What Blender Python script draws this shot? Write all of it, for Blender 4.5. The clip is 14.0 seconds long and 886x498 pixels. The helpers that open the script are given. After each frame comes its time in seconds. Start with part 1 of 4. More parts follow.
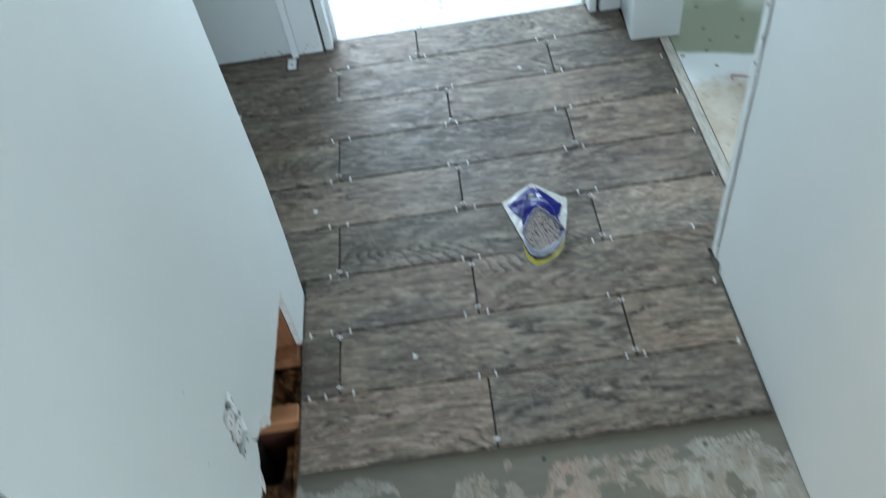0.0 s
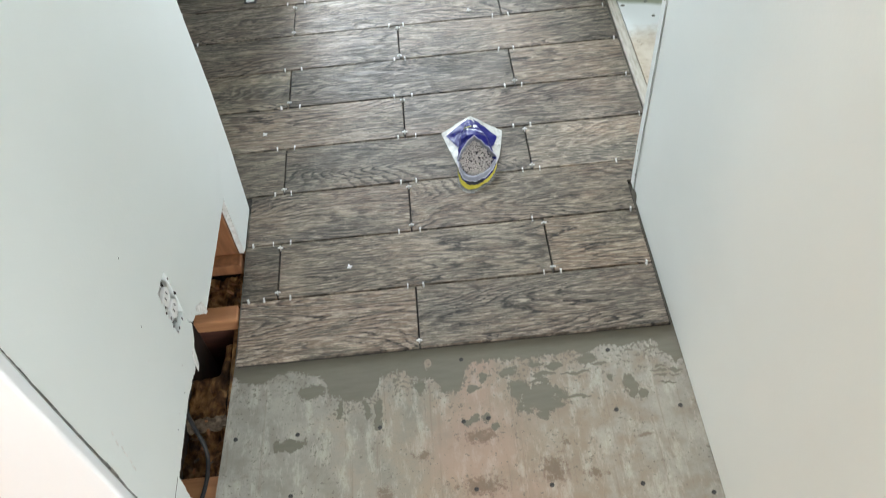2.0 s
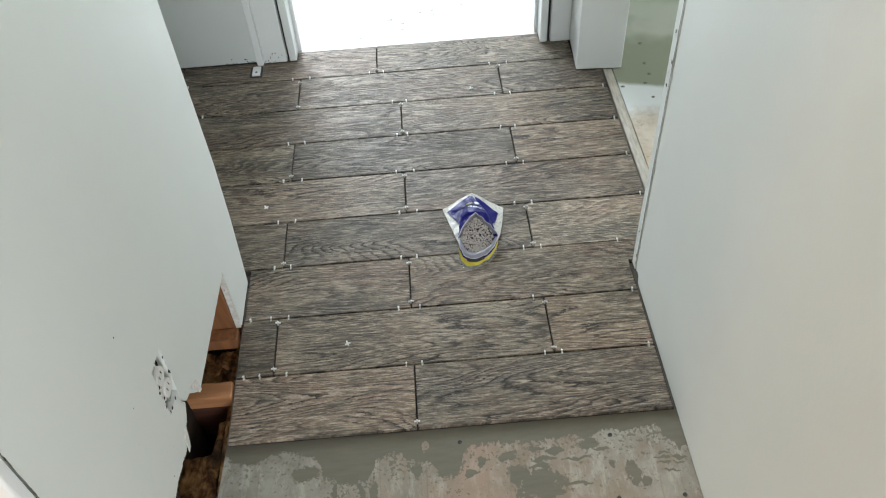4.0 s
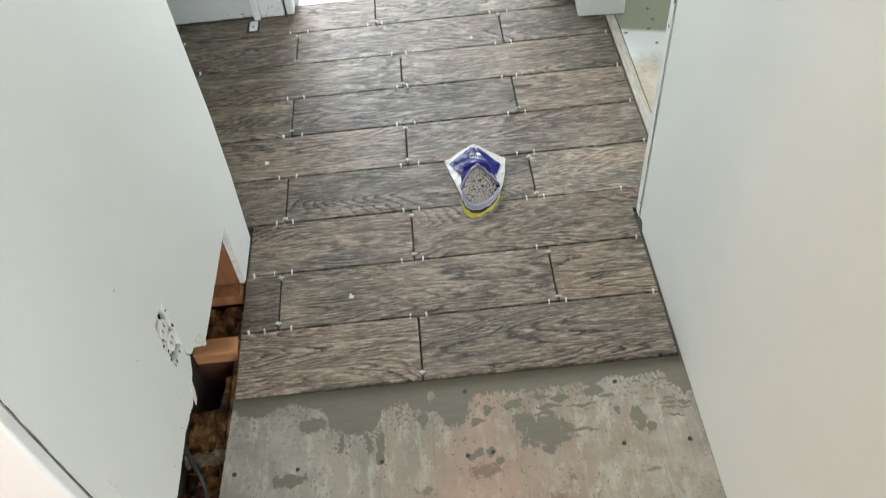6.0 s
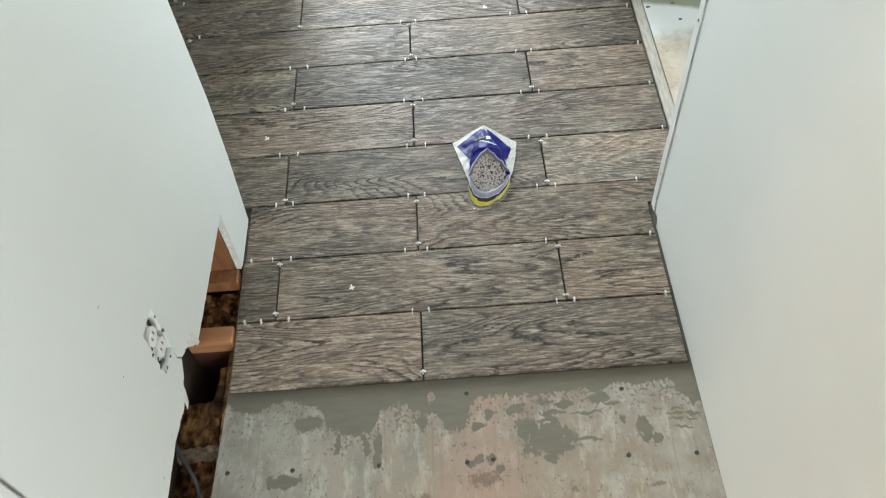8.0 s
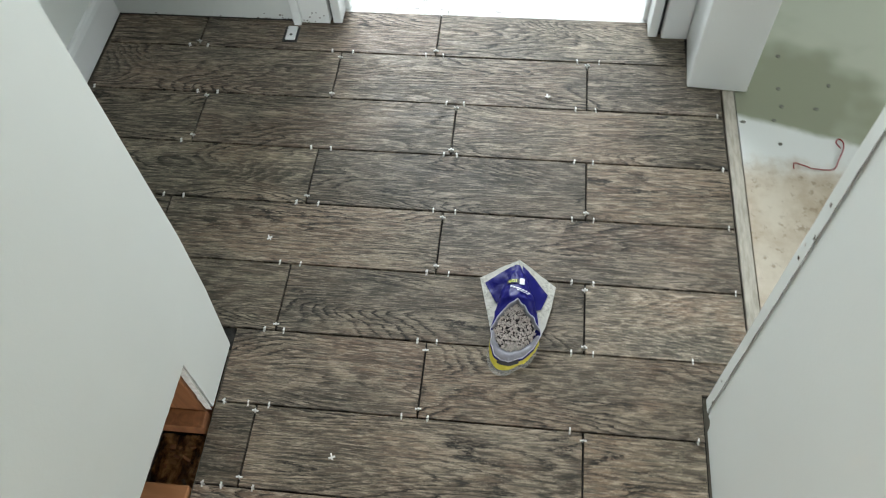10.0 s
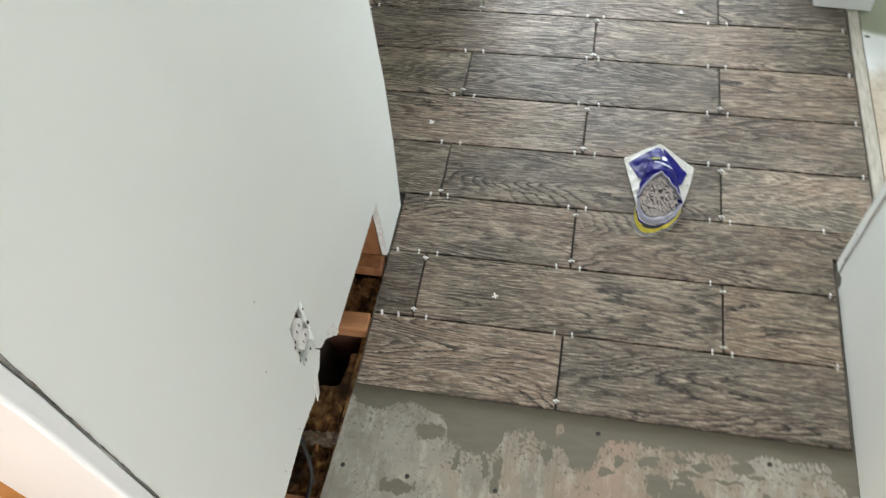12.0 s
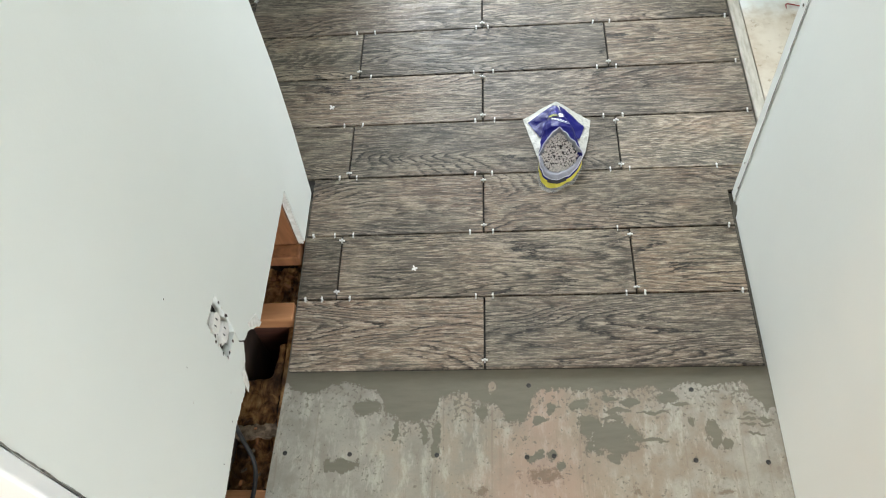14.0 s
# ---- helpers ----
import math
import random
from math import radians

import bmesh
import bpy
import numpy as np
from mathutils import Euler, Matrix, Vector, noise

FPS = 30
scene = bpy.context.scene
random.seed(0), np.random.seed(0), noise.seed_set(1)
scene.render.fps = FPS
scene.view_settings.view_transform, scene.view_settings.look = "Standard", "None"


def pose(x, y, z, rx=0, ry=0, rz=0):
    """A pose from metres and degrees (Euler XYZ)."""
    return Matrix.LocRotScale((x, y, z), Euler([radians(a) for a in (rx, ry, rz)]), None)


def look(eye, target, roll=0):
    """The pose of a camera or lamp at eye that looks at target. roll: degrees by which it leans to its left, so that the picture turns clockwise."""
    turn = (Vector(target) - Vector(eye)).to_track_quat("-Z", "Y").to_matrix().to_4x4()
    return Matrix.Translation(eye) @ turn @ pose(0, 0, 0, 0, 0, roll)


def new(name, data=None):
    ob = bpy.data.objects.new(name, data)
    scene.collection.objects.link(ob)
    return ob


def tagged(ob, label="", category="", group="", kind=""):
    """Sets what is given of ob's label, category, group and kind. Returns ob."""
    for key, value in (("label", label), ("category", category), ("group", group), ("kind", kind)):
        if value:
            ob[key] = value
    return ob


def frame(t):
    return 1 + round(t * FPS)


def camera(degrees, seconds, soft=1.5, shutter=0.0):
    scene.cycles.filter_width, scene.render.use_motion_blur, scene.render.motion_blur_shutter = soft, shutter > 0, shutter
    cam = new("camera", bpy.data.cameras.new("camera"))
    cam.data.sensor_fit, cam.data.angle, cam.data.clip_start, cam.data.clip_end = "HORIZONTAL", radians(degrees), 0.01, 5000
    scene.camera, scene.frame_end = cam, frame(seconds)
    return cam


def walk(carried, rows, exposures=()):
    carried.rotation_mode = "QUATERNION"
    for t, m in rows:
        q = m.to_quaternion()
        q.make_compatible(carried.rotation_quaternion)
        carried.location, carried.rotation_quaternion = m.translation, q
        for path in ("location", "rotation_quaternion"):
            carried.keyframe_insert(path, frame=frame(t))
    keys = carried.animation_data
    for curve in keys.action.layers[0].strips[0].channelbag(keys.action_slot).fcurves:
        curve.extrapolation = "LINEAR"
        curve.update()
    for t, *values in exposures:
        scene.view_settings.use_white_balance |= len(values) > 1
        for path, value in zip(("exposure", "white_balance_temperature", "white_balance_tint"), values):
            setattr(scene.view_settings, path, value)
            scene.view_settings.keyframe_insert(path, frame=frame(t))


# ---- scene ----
import itertools
from mathutils import geometry

cam = camera(58.5, 14.0, soft=1.1, shutter=0.5)
PATH = [
    (0, (-0.007, -0.684, 1.408), (-0.066, 0.608, -0.118), -10.0),
    (0.5, (0.052, -0.819, 1.39), (0.037, 0.385, -0.207), -9.0),
    (1, (0.079, -0.864, 1.394), (0.054, 0.329, -0.21), -7.1),
    (1.5, (0.078, -0.864, 1.412), (0.06, 0.338, -0.186), -6.1),
    (2, (0.07, -0.857, 1.423), (0.068, 0.371, -0.155), -5.8),
    (2.5, (0.055, -0.837, 1.426), (0.084, 0.476, -0.082), -3.5),
    (3, (0.054, -0.827, 1.429), (0.089, 0.528, -0.042), -2.9),
    (5.5, (0.083, -0.833, 1.419), (0.079, 0.513, -0.06), -6.2),
    (6, (0.073, -0.836, 1.408), (0.067, 0.444, -0.129), -6.1),
    (6.5, (0.08, -0.835, 1.403), (0.061, 0.413, -0.16), -6.7),
    (7, (0.097, -0.819, 1.408), (0.052, 0.421, -0.161), -7.9),
    (7.5, (0.09, -0.827, 1.423), (0.064, 0.405, -0.152), -6.1),
    (8, (0.079, -0.706, 1.419), (0.051, 0.459, -0.207), -5.2),
    (8.2, (0.055, -0.645, 1.425), (0.049, 0.49, -0.222), -4.4),
    (10.3, (0.168, -0.177, 1.401), (-0.049, 0.868, -0.29), -3.2),
    (10.5, (0.127, -0.214, 1.381), (-0.056, 0.832, -0.313), 1.0),
    (11, (0.019, -0.365, 1.388), (-0.327, 0.674, -0.285), -3.3),
    (11.5, (-0.04, -0.504, 1.403), (-0.351, 0.561, -0.261), -2.1),
    (12, (0.001, -0.585, 1.412), (-0.321, 0.486, -0.246), -7.9),
    (12.5, (0.035, -0.626, 1.401), (-0.24, 0.414, -0.285), -9.8),
    (13, (0.054, -0.629, 1.41), (-0.14, 0.419, -0.282), -8.5),
    (13.5, (0.064, -0.621, 1.417), (-0.132, 0.43, -0.273), -10.2),
    (14, (0.05, -0.619, 1.416), (-0.113, 0.443, -0.271), -8.9),
]
walk(cam, [(t, look(eye, target, roll)) for t, eye, target, roll in PATH],
     exposures=[(0.0, -0.50, 5450, 4), (0.5, -0.15, 6150, 9), (1.0, -0.05, 6250, 10), (2.0, -0.05, 6250, 10), (3.0, -0.40, 6300, 9), (5.5, -0.34, 6550, 12), (6.5, -0.05, 6450, 10), (8.2, -0.1, 6400, 9), (10.3, -0.42, 6550, 9), (11.5, -0.15, 6600, 11), (12.5, -0.15, 6550, 12), (14.0, 0.05, 6500, 10)])

# ---- light ----
world = bpy.data.worlds.new("world")
scene.world = world
world.use_nodes = True
_bg = world.node_tree.nodes["Background"]
_sky = world.node_tree.nodes.new("ShaderNodeTexSky")
_sky.sky_type = "NISHITA"
_sky.sun_disc = False
_sky.sun_elevation = radians(40)
_sky.sun_rotation = radians(20)
world.node_tree.links.new(_sky.outputs[0], _bg.inputs[0])
_bg.inputs[1].default_value = 0.1


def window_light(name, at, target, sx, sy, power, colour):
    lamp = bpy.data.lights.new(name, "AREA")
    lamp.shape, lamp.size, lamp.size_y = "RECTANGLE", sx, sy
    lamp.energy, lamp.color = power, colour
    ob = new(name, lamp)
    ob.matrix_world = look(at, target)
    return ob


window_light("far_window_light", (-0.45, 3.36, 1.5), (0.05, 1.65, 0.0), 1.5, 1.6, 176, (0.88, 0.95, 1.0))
# added fill lamp behind the camera; its window is assumed, never seen
window_light("rear_fill_light", (1.1, -4.28, 1.5), (0.1, 0, 1.0), 2.2, 1.6, 156, (0.965, 0.99, 1.0))
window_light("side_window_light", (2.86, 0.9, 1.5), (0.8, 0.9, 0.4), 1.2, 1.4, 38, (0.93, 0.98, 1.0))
bulb = bpy.data.lights.new("left_room_bulb", "POINT")
bulb.energy, bulb.color, bulb.shadow_soft_size = 35, (1.0, 0.66, 0.39), 0.12
new("left_room_bulb", bulb).location = (-1.75, -1.0, 2.1)

# ---- helpers ----


def nodes_of(name):
    m = bpy.data.materials.new(name)
    m.use_nodes = True
    return m, m.node_tree, m.node_tree.nodes["Principled BSDF"]


class Tree:
    """Short-hand for wiring a material's nodes."""

    def __init__(self, name, rough=0.6, metal=0.0):
        self.m, self.t, self.p = nodes_of(name)
        self.p.inputs["Roughness"].default_value = rough
        self.p.inputs["Metallic"].default_value = metal

    def node(self, kind):
        return self.t.nodes.new("ShaderNode" + kind)

    def put(self, socket, value):
        if isinstance(value, bpy.types.NodeSocket):
            self.t.links.new(value, socket)
        elif isinstance(value, (tuple, list)) and len(value) == 3 and socket.type == "RGBA":
            socket.default_value = (*value, 1)
        else:
            socket.default_value = value

    def math(self, op, a, b=0.0, clamp=False):
        n = self.node("Math")
        n.operation, n.use_clamp = op, clamp
        self.put(n.inputs[0], a)
        self.put(n.inputs[1], b)
        return n.outputs[0]

    def vec(self, op, a, b):
        n = self.node("VectorMath")
        n.operation = op
        self.put(n.inputs[0], a)
        self.put(n.inputs[1], b)
        return n.outputs[0]

    def coord(self, kind="Object"):
        return self.node("TexCoord").outputs[kind]

    def noise(self, v, scale, detail=4.0, rough=0.55, distort=0.0):
        n = self.node("TexNoise")
        self.put(n.inputs["Vector"], v)
        n.inputs["Scale"].default_value = scale
        n.inputs["Detail"].default_value = detail
        n.inputs["Roughness"].default_value = rough
        n.inputs["Distortion"].default_value = distort
        return n.outputs["Fac"]

    def noise_vector(self, v, scale):
        n = self.node("TexNoise")
        self.put(n.inputs["Vector"], v)
        n.inputs["Scale"].default_value = scale
        n.inputs["Detail"].default_value = 3.0
        return n.outputs["Color"]

    def ramp(self, f, stops):
        n = self.node("ValToRGB")
        e = n.color_ramp.elements
        while len(e) < len(stops):
            e.new(0.5)
        for k, (at, c) in enumerate(stops):
            e[k].position = at
            e[k].color = (*c, 1) if isinstance(c, tuple) else (c, c, c, 1)
        self.put(n.inputs[0], f)
        return n.outputs[0]

    def mix(self, f, a, b, blend="MIX"):
        n = self.node("Mix")
        n.data_type, n.blend_type = "RGBA", blend
        self.put(n.inputs[0], f)
        self.put(n.inputs[6], a)
        self.put(n.inputs[7], b)
        return n.outputs[2]

    def smooth(self, f, lo, hi):
        n = self.node("MapRange")
        n.interpolation_type = "SMOOTHSTEP"
        self.put(n.inputs[0], f)
        n.inputs[1].default_value, n.inputs[2].default_value = lo, hi
        return n.outputs[0]

    def bump(self, h, strength=0.3, distance=0.002):
        n = self.node("Bump")
        n.inputs["Strength"].default_value = strength
        n.inputs["Distance"].default_value = distance
        self.put(n.inputs["Height"], h)
        self.put(self.p.inputs["Normal"], n.outputs[0])

    def colour(self, c):
        self.put(self.p.inputs["Base Color"], c)

    def rough(self, r):
        self.put(self.p.inputs["Roughness"], r)


def xyz(t, v):
    n = t.node("SeparateXYZ")
    t.put(n.inputs[0], v)
    return n.outputs


def mapped(t, v, scale, offset=(0, 0, 0)):
    return t.vec("ADD", t.vec("MULTIPLY", v, scale), offset)


# ---- materials ----


def make_tile():
    """Glazed porcelain printed as weathered oak; the object's colour sets a tile's tone, its alpha how grey it is; above 0.6 the grain is calm."""
    t = Tree("wood_look_porcelain", 0.42)
    info = t.node("ObjectInfo")
    rnd = info.outputs["Random"]
    shift = t.node("CombineXYZ")
    t.put(shift.inputs[0], t.math("MULTIPLY", rnd, 37.0))
    t.put(shift.inputs[1], t.math("MULTIPLY", rnd, 91.0))
    t.put(shift.inputs[2], t.math("MULTIPLY", rnd, 53.0))
    p = t.vec("ADD", t.coord(), shift.outputs[0])
    # growth rings cut lengthwise: contour lines of a stretched noise
    field = t.noise(mapped(t, p, (1.15, 7.0, 1.0)), 1.0, 1.6, 0.5, 0.3)
    wob = t.noise(mapped(t, p, (16.0, 95.0, 1.0)), 1.0, 4.0, 0.7)
    rings = t.math("ADD", t.math("MULTIPLY", field, 42.0), t.math("MULTIPLY", wob, 1.5))
    saw = t.math("FRACT", rings)
    line = t.math("MULTIPLY", t.smooth(saw, 0.58, 0.84), t.smooth(saw, 1.0, 0.95))
    glow = t.math("MULTIPLY", t.smooth(saw, 0.02, 0.12), t.smooth(saw, 0.42, 0.16))
    calm = t.smooth(info.outputs["Alpha"], 0.6, 0.65)
    dash = t.smooth(t.noise(mapped(t, p, (75.0, 260.0, 1.0), (1, 2, 3)), 1.0, 3.0, 0.7), 0.38, 0.54)
    line = t.math("MULTIPLY", line, t.math("ADD", 0.30, t.math("MULTIPLY", dash, 0.70)))
    fade = t.smooth(t.noise(mapped(t, p, (5.0, 12.0, 1.0), (2, 5, 0)), 1.0, 3.0), 0.38, 0.60)
    line = t.math("MULTIPLY", line, t.math("MULTIPLY", t.math("ADD", t.math("MULTIPLY", fade, 0.78), 0.22), t.math("SUBTRACT", 1.0, t.math("MULTIPLY", calm, 0.6))))
    pores = t.smooth(t.noise(mapped(t, p, (20.0, 320.0, 1.0)), 1.0, 3.0, 0.75), 0.50, 0.565)
    fibre = t.smooth(t.noise(mapped(t, p, (36.0, 220.0, 1.0), (6, 1, 4)), 1.0, 5.0, 0.85), 0.40, 0.60)
    patch = t.noise(mapped(t, p, (4.2, 11.0, 1.0)), 1.0, 5.0, 0.62, 0.5)
    hue = t.noise(mapped(t, p, (3.2, 6.0, 1.0), (7, 3, 1)), 1.0, 3.0)
    base = t.ramp(patch, [(0.30, (0.062, 0.051, 0.037)), (0.43, (0.128, 0.104, 0.076)), (0.54, (0.226, 0.182, 0.133)), (0.67, (0.465, 0.388, 0.292))])
    base = t.mix(t.math("MULTIPLY", t.smooth(hue, 0.46, 0.60), 0.68), base, (0.255, 0.170, 0.116))
    base = t.mix(t.math("MULTIPLY", t.smooth(hue, 0.47, 0.34), 0.60), base, (0.096, 0.091, 0.072))
    base = t.mix(t.math("MULTIPLY", info.outputs["Alpha"], t.math("SUBTRACT", 1.0, calm)), base, (0.105, 0.099, 0.080))
    chalk = t.smooth(t.noise(mapped(t, p, (20.0, 150.0, 1.0), (3, 1, 9)), 1.0, 5.0, 0.8), 0.48, 0.59)
    base = t.mix(t.math("MULTIPLY", chalk, 0.70), base, (0.48, 0.405, 0.312))
    base = t.mix(t.math("MULTIPLY", glow, 0.30), base, (0.48, 0.410, 0.320))
    base = t.mix(t.math("MULTIPLY", t.math("SUBTRACT", 1.0, fibre), 0.50), base, (0.054, 0.042, 0.032))
    base = t.mix(line, base, (0.015, 0.011, 0.008))
    base = t.mix(t.math("MULTIPLY", pores, 0.60), base, (0.034, 0.036, 0.030))
    t.colour(t.mix(1.0, base, info.outputs["Color"], "MULTIPLY"))
    t.rough(t.math("ADD", 0.44, t.math("MULTIPLY", pores, 0.22)))
    t.p.inputs["Specular IOR Level"].default_value = 0.30
    h = t.math("SUBTRACT", t.math("MULTIPLY", patch, 0.4), t.math("ADD", t.math("MULTIPLY", line, 0.6), t.math("MULTIPLY", pores, 0.5)))
    t.bump(h, 0.5, 0.0012)
    return t.m


def make_paint(name, colour, rough=0.55, mottling=0.03, smear=0.0):
    t = Tree(name, rough)
    p = t.coord()
    big = t.noise(p, 2.2, 3.0)
    fine = t.noise(p, 140.0, 3.0, 0.6)
    dark = tuple(c * (1 - 2.2 * mottling) for c in colour)
    c = t.mix(t.smooth(big, 0.3, 0.7), dark, colour)
    scuff = t.smooth(t.noise(mapped(t, p, (3, 9, 14)), 1.0, 5.0, 0.7), 0.67, 0.74)
    c = t.mix(t.math("MULTIPLY", scuff, smear), c, tuple(q * 0.55 for q in colour))
    t.colour(c)
    t.bump(t.math("ADD", fine, t.math("MULTIPLY", t.noise(p, 12.0, 2.0), 1.4)), 0.12, 0.0015)
    return t.m


def make_wood(name, a, b, along="y", rough=0.7):
    t = Tree(name, rough)
    s = {"x": (3, 40, 40), "y": (40, 3, 40), "z": (40, 40, 3)}[along]
    p = t.coord()
    g = t.noise(mapped(t, p, s), 1.0, 5.0, 0.6, 0.8)
    blot = t.noise(p, 9.0, 3.0)
    c = t.mix(t.smooth(g, 0.3, 0.7), a, b)
    c = t.mix(t.math("MULTIPLY", t.smooth(blot, 0.5, 0.75), 0.5), c, tuple(q * 0.45 for q in a))
    t.colour(c)
    t.bump(g, 0.4, 0.002)
    return t.m


def spots(t, p, *lists):
    """0 at the middle of the nearest ellipse (cx, cy, rx, ry), 1 at its rim, more outside."""
    best = None
    wander = t.vec("SUBTRACT", t.noise_vector(p, 38.0), (0.5, 0.5, 0.5))
    p = t.vec("ADD", p, t.vec("MULTIPLY", wander, (0.034, 0.026, 0)))
    for cx, cy, rx, ry in itertools.chain(*lists):
        n = t.node("VectorMath")
        n.operation = "LENGTH"
        # each spot waits for the one before it, so that few values are held at once
        q = p if best is None else t.vec("ADD", p, t.math("MULTIPLY", best, 1e-7))
        t.put(n.inputs[0], mapped(t, q, (1 / rx, 1 / ry, 0), (-cx / rx, -cy / ry, 0)))
        best = n.outputs["Value"] if best is None else t.math("MINIMUM", best, n.outputs["Value"])
    return best


# how far the thinset reaches in front of the tiles, along x
BAND = [(-0.42, 0.020), (-0.396, 0.018), (-0.370, 0.040), (-0.330, 0.047), (-0.280, 0.022), (-0.207, 0.040), (-0.194, 0.080), (-0.160, 0.104), (-0.101, 0.100), (-0.086, 0.054), (-0.036, 0.048), (-0.014, 0.068), (0.022, 0.074),
        (0.048, 0.110), (0.079, 0.098), (0.094, 0.046), (0.147, 0.038), (0.181, 0.044), (0.243, 0.046), (0.305, 0.038), (0.335, 0.050), (0.380, 0.031), (0.428, 0.037), (0.483, 0.030), (0.499, 0.066), (0.520, 0.080)]
PATCHES = [(-0.224, -0.072, 0.030, 0.015), (-0.265, -0.187, 0.034, 0.012), (-0.296, -0.187, 0.006, 0.012), (-0.091, -0.138, 0.010, 0.036), (-0.119, -0.125, 0.006, 0.024), (-0.167, -0.121, 0.005, 0.020), (-0.007, -0.084, 0.012, 0.020),
           (0.092, -0.170, 0.019, 0.010), (0.120, -0.171, 0.009, 0.009), (0.138, -0.191, 0.011, 0.010), (0.123, -0.080, 0.010, 0.012), (0.101, -0.104, 0.016, 0.008), (0.229, -0.134, 0.050, 0.037), (0.195, -0.111, 0.026, 0.021),
           (0.257, -0.156, 0.030, 0.011), (0.234, -0.174, 0.017, 0.008), (0.176, -0.073, 0.022, 0.012)]
SCRAPES = [(0.233, -0.060, 0.018, 0.006), (0.272, -0.067, 0.024, 0.009), (0.239, -0.086, 0.026, 0.006), (0.238, -0.099, 0.022, 0.005), (0.336, -0.061, 0.019, 0.012), (0.359, -0.075, 0.014, 0.004), (0.416, -0.130, 0.016, 0.024),
           (0.434, -0.148, 0.009, 0.009), (0.378, -0.107, 0.007, 0.010), (0.306, -0.090, 0.028, 0.003), (0.306, -0.142, 0.026, 0.004), (0.515, -0.057, 0.010, 0.040)]
COMBED = [(0.479, -0.093, 0.014, 0.0032), (0.477, -0.103, 0.018, 0.0036), (0.509, -0.103, 0.014, 0.0036), (0.481, -0.114, 0.016, 0.003), (0.507, -0.113, 0.014, 0.003), (0.490, -0.130, 0.022, 0.0026)]


def make_board():
    """Cement backer board with thinset smeared along the tiles' front and a pink chalky stain."""
    t = Tree("cement_backer_board", 0.85)
    p = t.coord()
    x, y, _ = xyz(t, p)
    n1 = t.noise(p, 16.0, 5.0, 0.62)
    fine = t.noise(p, 240.0, 3.0, 0.7)
    mid = t.noise(p, 70.0, 4.0, 0.75)
    c = t.mix(t.smooth(n1, 0.25, 0.75), (0.240, 0.224, 0.187), (0.375, 0.353, 0.300))
    warm = t.math("ADD", x, t.math("MULTIPLY", t.math("SUBTRACT", n1, 0.5), 0.9))
    warm = t.math("MULTIPLY", t.smooth(warm, -0.22, 0.10), t.smooth(warm, 0.52, 0.24))
    c = t.mix(t.math("MULTIPLY", warm, 0.62), c, (0.305, 0.232, 0.166))
    thread = t.noise(mapped(t, p, (120, 2.0, 1)), 1.0, 3.0, 0.7)
    c = t.mix(t.math("MULTIPLY", t.smooth(thread, 0.56, 0.70), 0.45), c, (0.23, 0.180, 0.140))
    pale = t.smooth(t.noise(mapped(t, p, (42, 13, 1), (4, 4, 4)), 1.0, 5.0, 0.75), 0.48, 0.66)
    c = t.mix(t.math("MULTIPLY", pale, 0.55), c, (0.50, 0.475, 0.405))
    blots = t.smooth(t.noise(p, 38.0, 6.0, 0.8), 0.56, 0.68)
    c = t.mix(t.math("MULTIPLY", blots, 0.55), c, (0.205, 0.172, 0.138))
    c = t.mix(t.math("MULTIPLY", t.smooth(fine, 0.54, 0.70), 0.45), c, (0.24, 0.222, 0.188))
    ragged_edge = t.math("ADD", t.math("MULTIPLY", t.math("SUBTRACT", n1, 0.5), 2.0), t.math("MULTIPLY", t.math("SUBTRACT", t.noise(mapped(t, p, (60, 14, 1)), 1.0, 4.0, 0.7), 0.5), 1.6))
    pink = t.math("SUBTRACT", spots(t, p, [(0.119, -0.052, 0.034, 0.046), (0.104, -0.110, 0.052, 0.045), (0.09, -0.22, 0.11, 0.12), (0.14, -0.40, 0.13, 0.16)]), t.math("MULTIPLY", ragged_edge, 0.55))
    c = t.mix(t.math("MULTIPLY", t.smooth(pink, 1.20, 0.30), 0.48), c, (0.42, 0.285, 0.225))
    speck = t.math("MULTIPLY", t.math("SUBTRACT", t.noise(p, 90.0, 5.0, 0.8), 0.5), 3.4)
    dirt = t.math("SUBTRACT", spots(t, p, [(0.105, -0.206, 0.040, 0.018), (-0.008, -0.233, 0.020, 0.010), (0.419, -0.236, 0.019, 0.006), (0.266, -0.233, 0.008, 0.008), (0.10, -0.305, 0.050, 0.022), (0.235, -0.285, 0.030, 0.035),
                                         (-0.085, -0.31, 0.018, 0.030), (0.31, -0.30, 0.030, 0.012), (0.03, -0.40, 0.06, 0.03), (-0.30, -0.34, 0.05, 0.03)]), speck)
    c = t.mix(t.math("MULTIPLY", t.smooth(dirt, 1.0, 0.3), 0.70), c, (0.150, 0.105, 0.075))
    # thinset: a band beside the tiles and loose patches, with torn rims
    ramp = t.node("ValToRGB")
    e = ramp.color_ramp.elements
    while len(e) < len(BAND):
        e.new(0.5)
    for k, (at, reach) in enumerate(BAND):
        e[k].position = at + 0.45
        e[k].color = (reach * 5, reach * 5, reach * 5, 1)
    t.put(ramp.inputs[0], t.math("ADD", t.math("ADD", x, 0.45), t.math("MULTIPLY", t.math("SUBTRACT", t.noise(p, 55.0, 3.0, 0.6), 0.5), 0.022)))
    reach = t.math("MULTIPLY", ramp.outputs[0], 0.2)
    tear = t.math("ADD", t.math("MULTIPLY", t.math("SUBTRACT", t.noise(mapped(t, p, (95, 62, 1)), 1.0, 6.0, 0.78), 0.5), 1.0), t.math("MULTIPLY", t.math("SUBTRACT", t.noise(p, 30.0, 3.0), 0.5), 0.5))
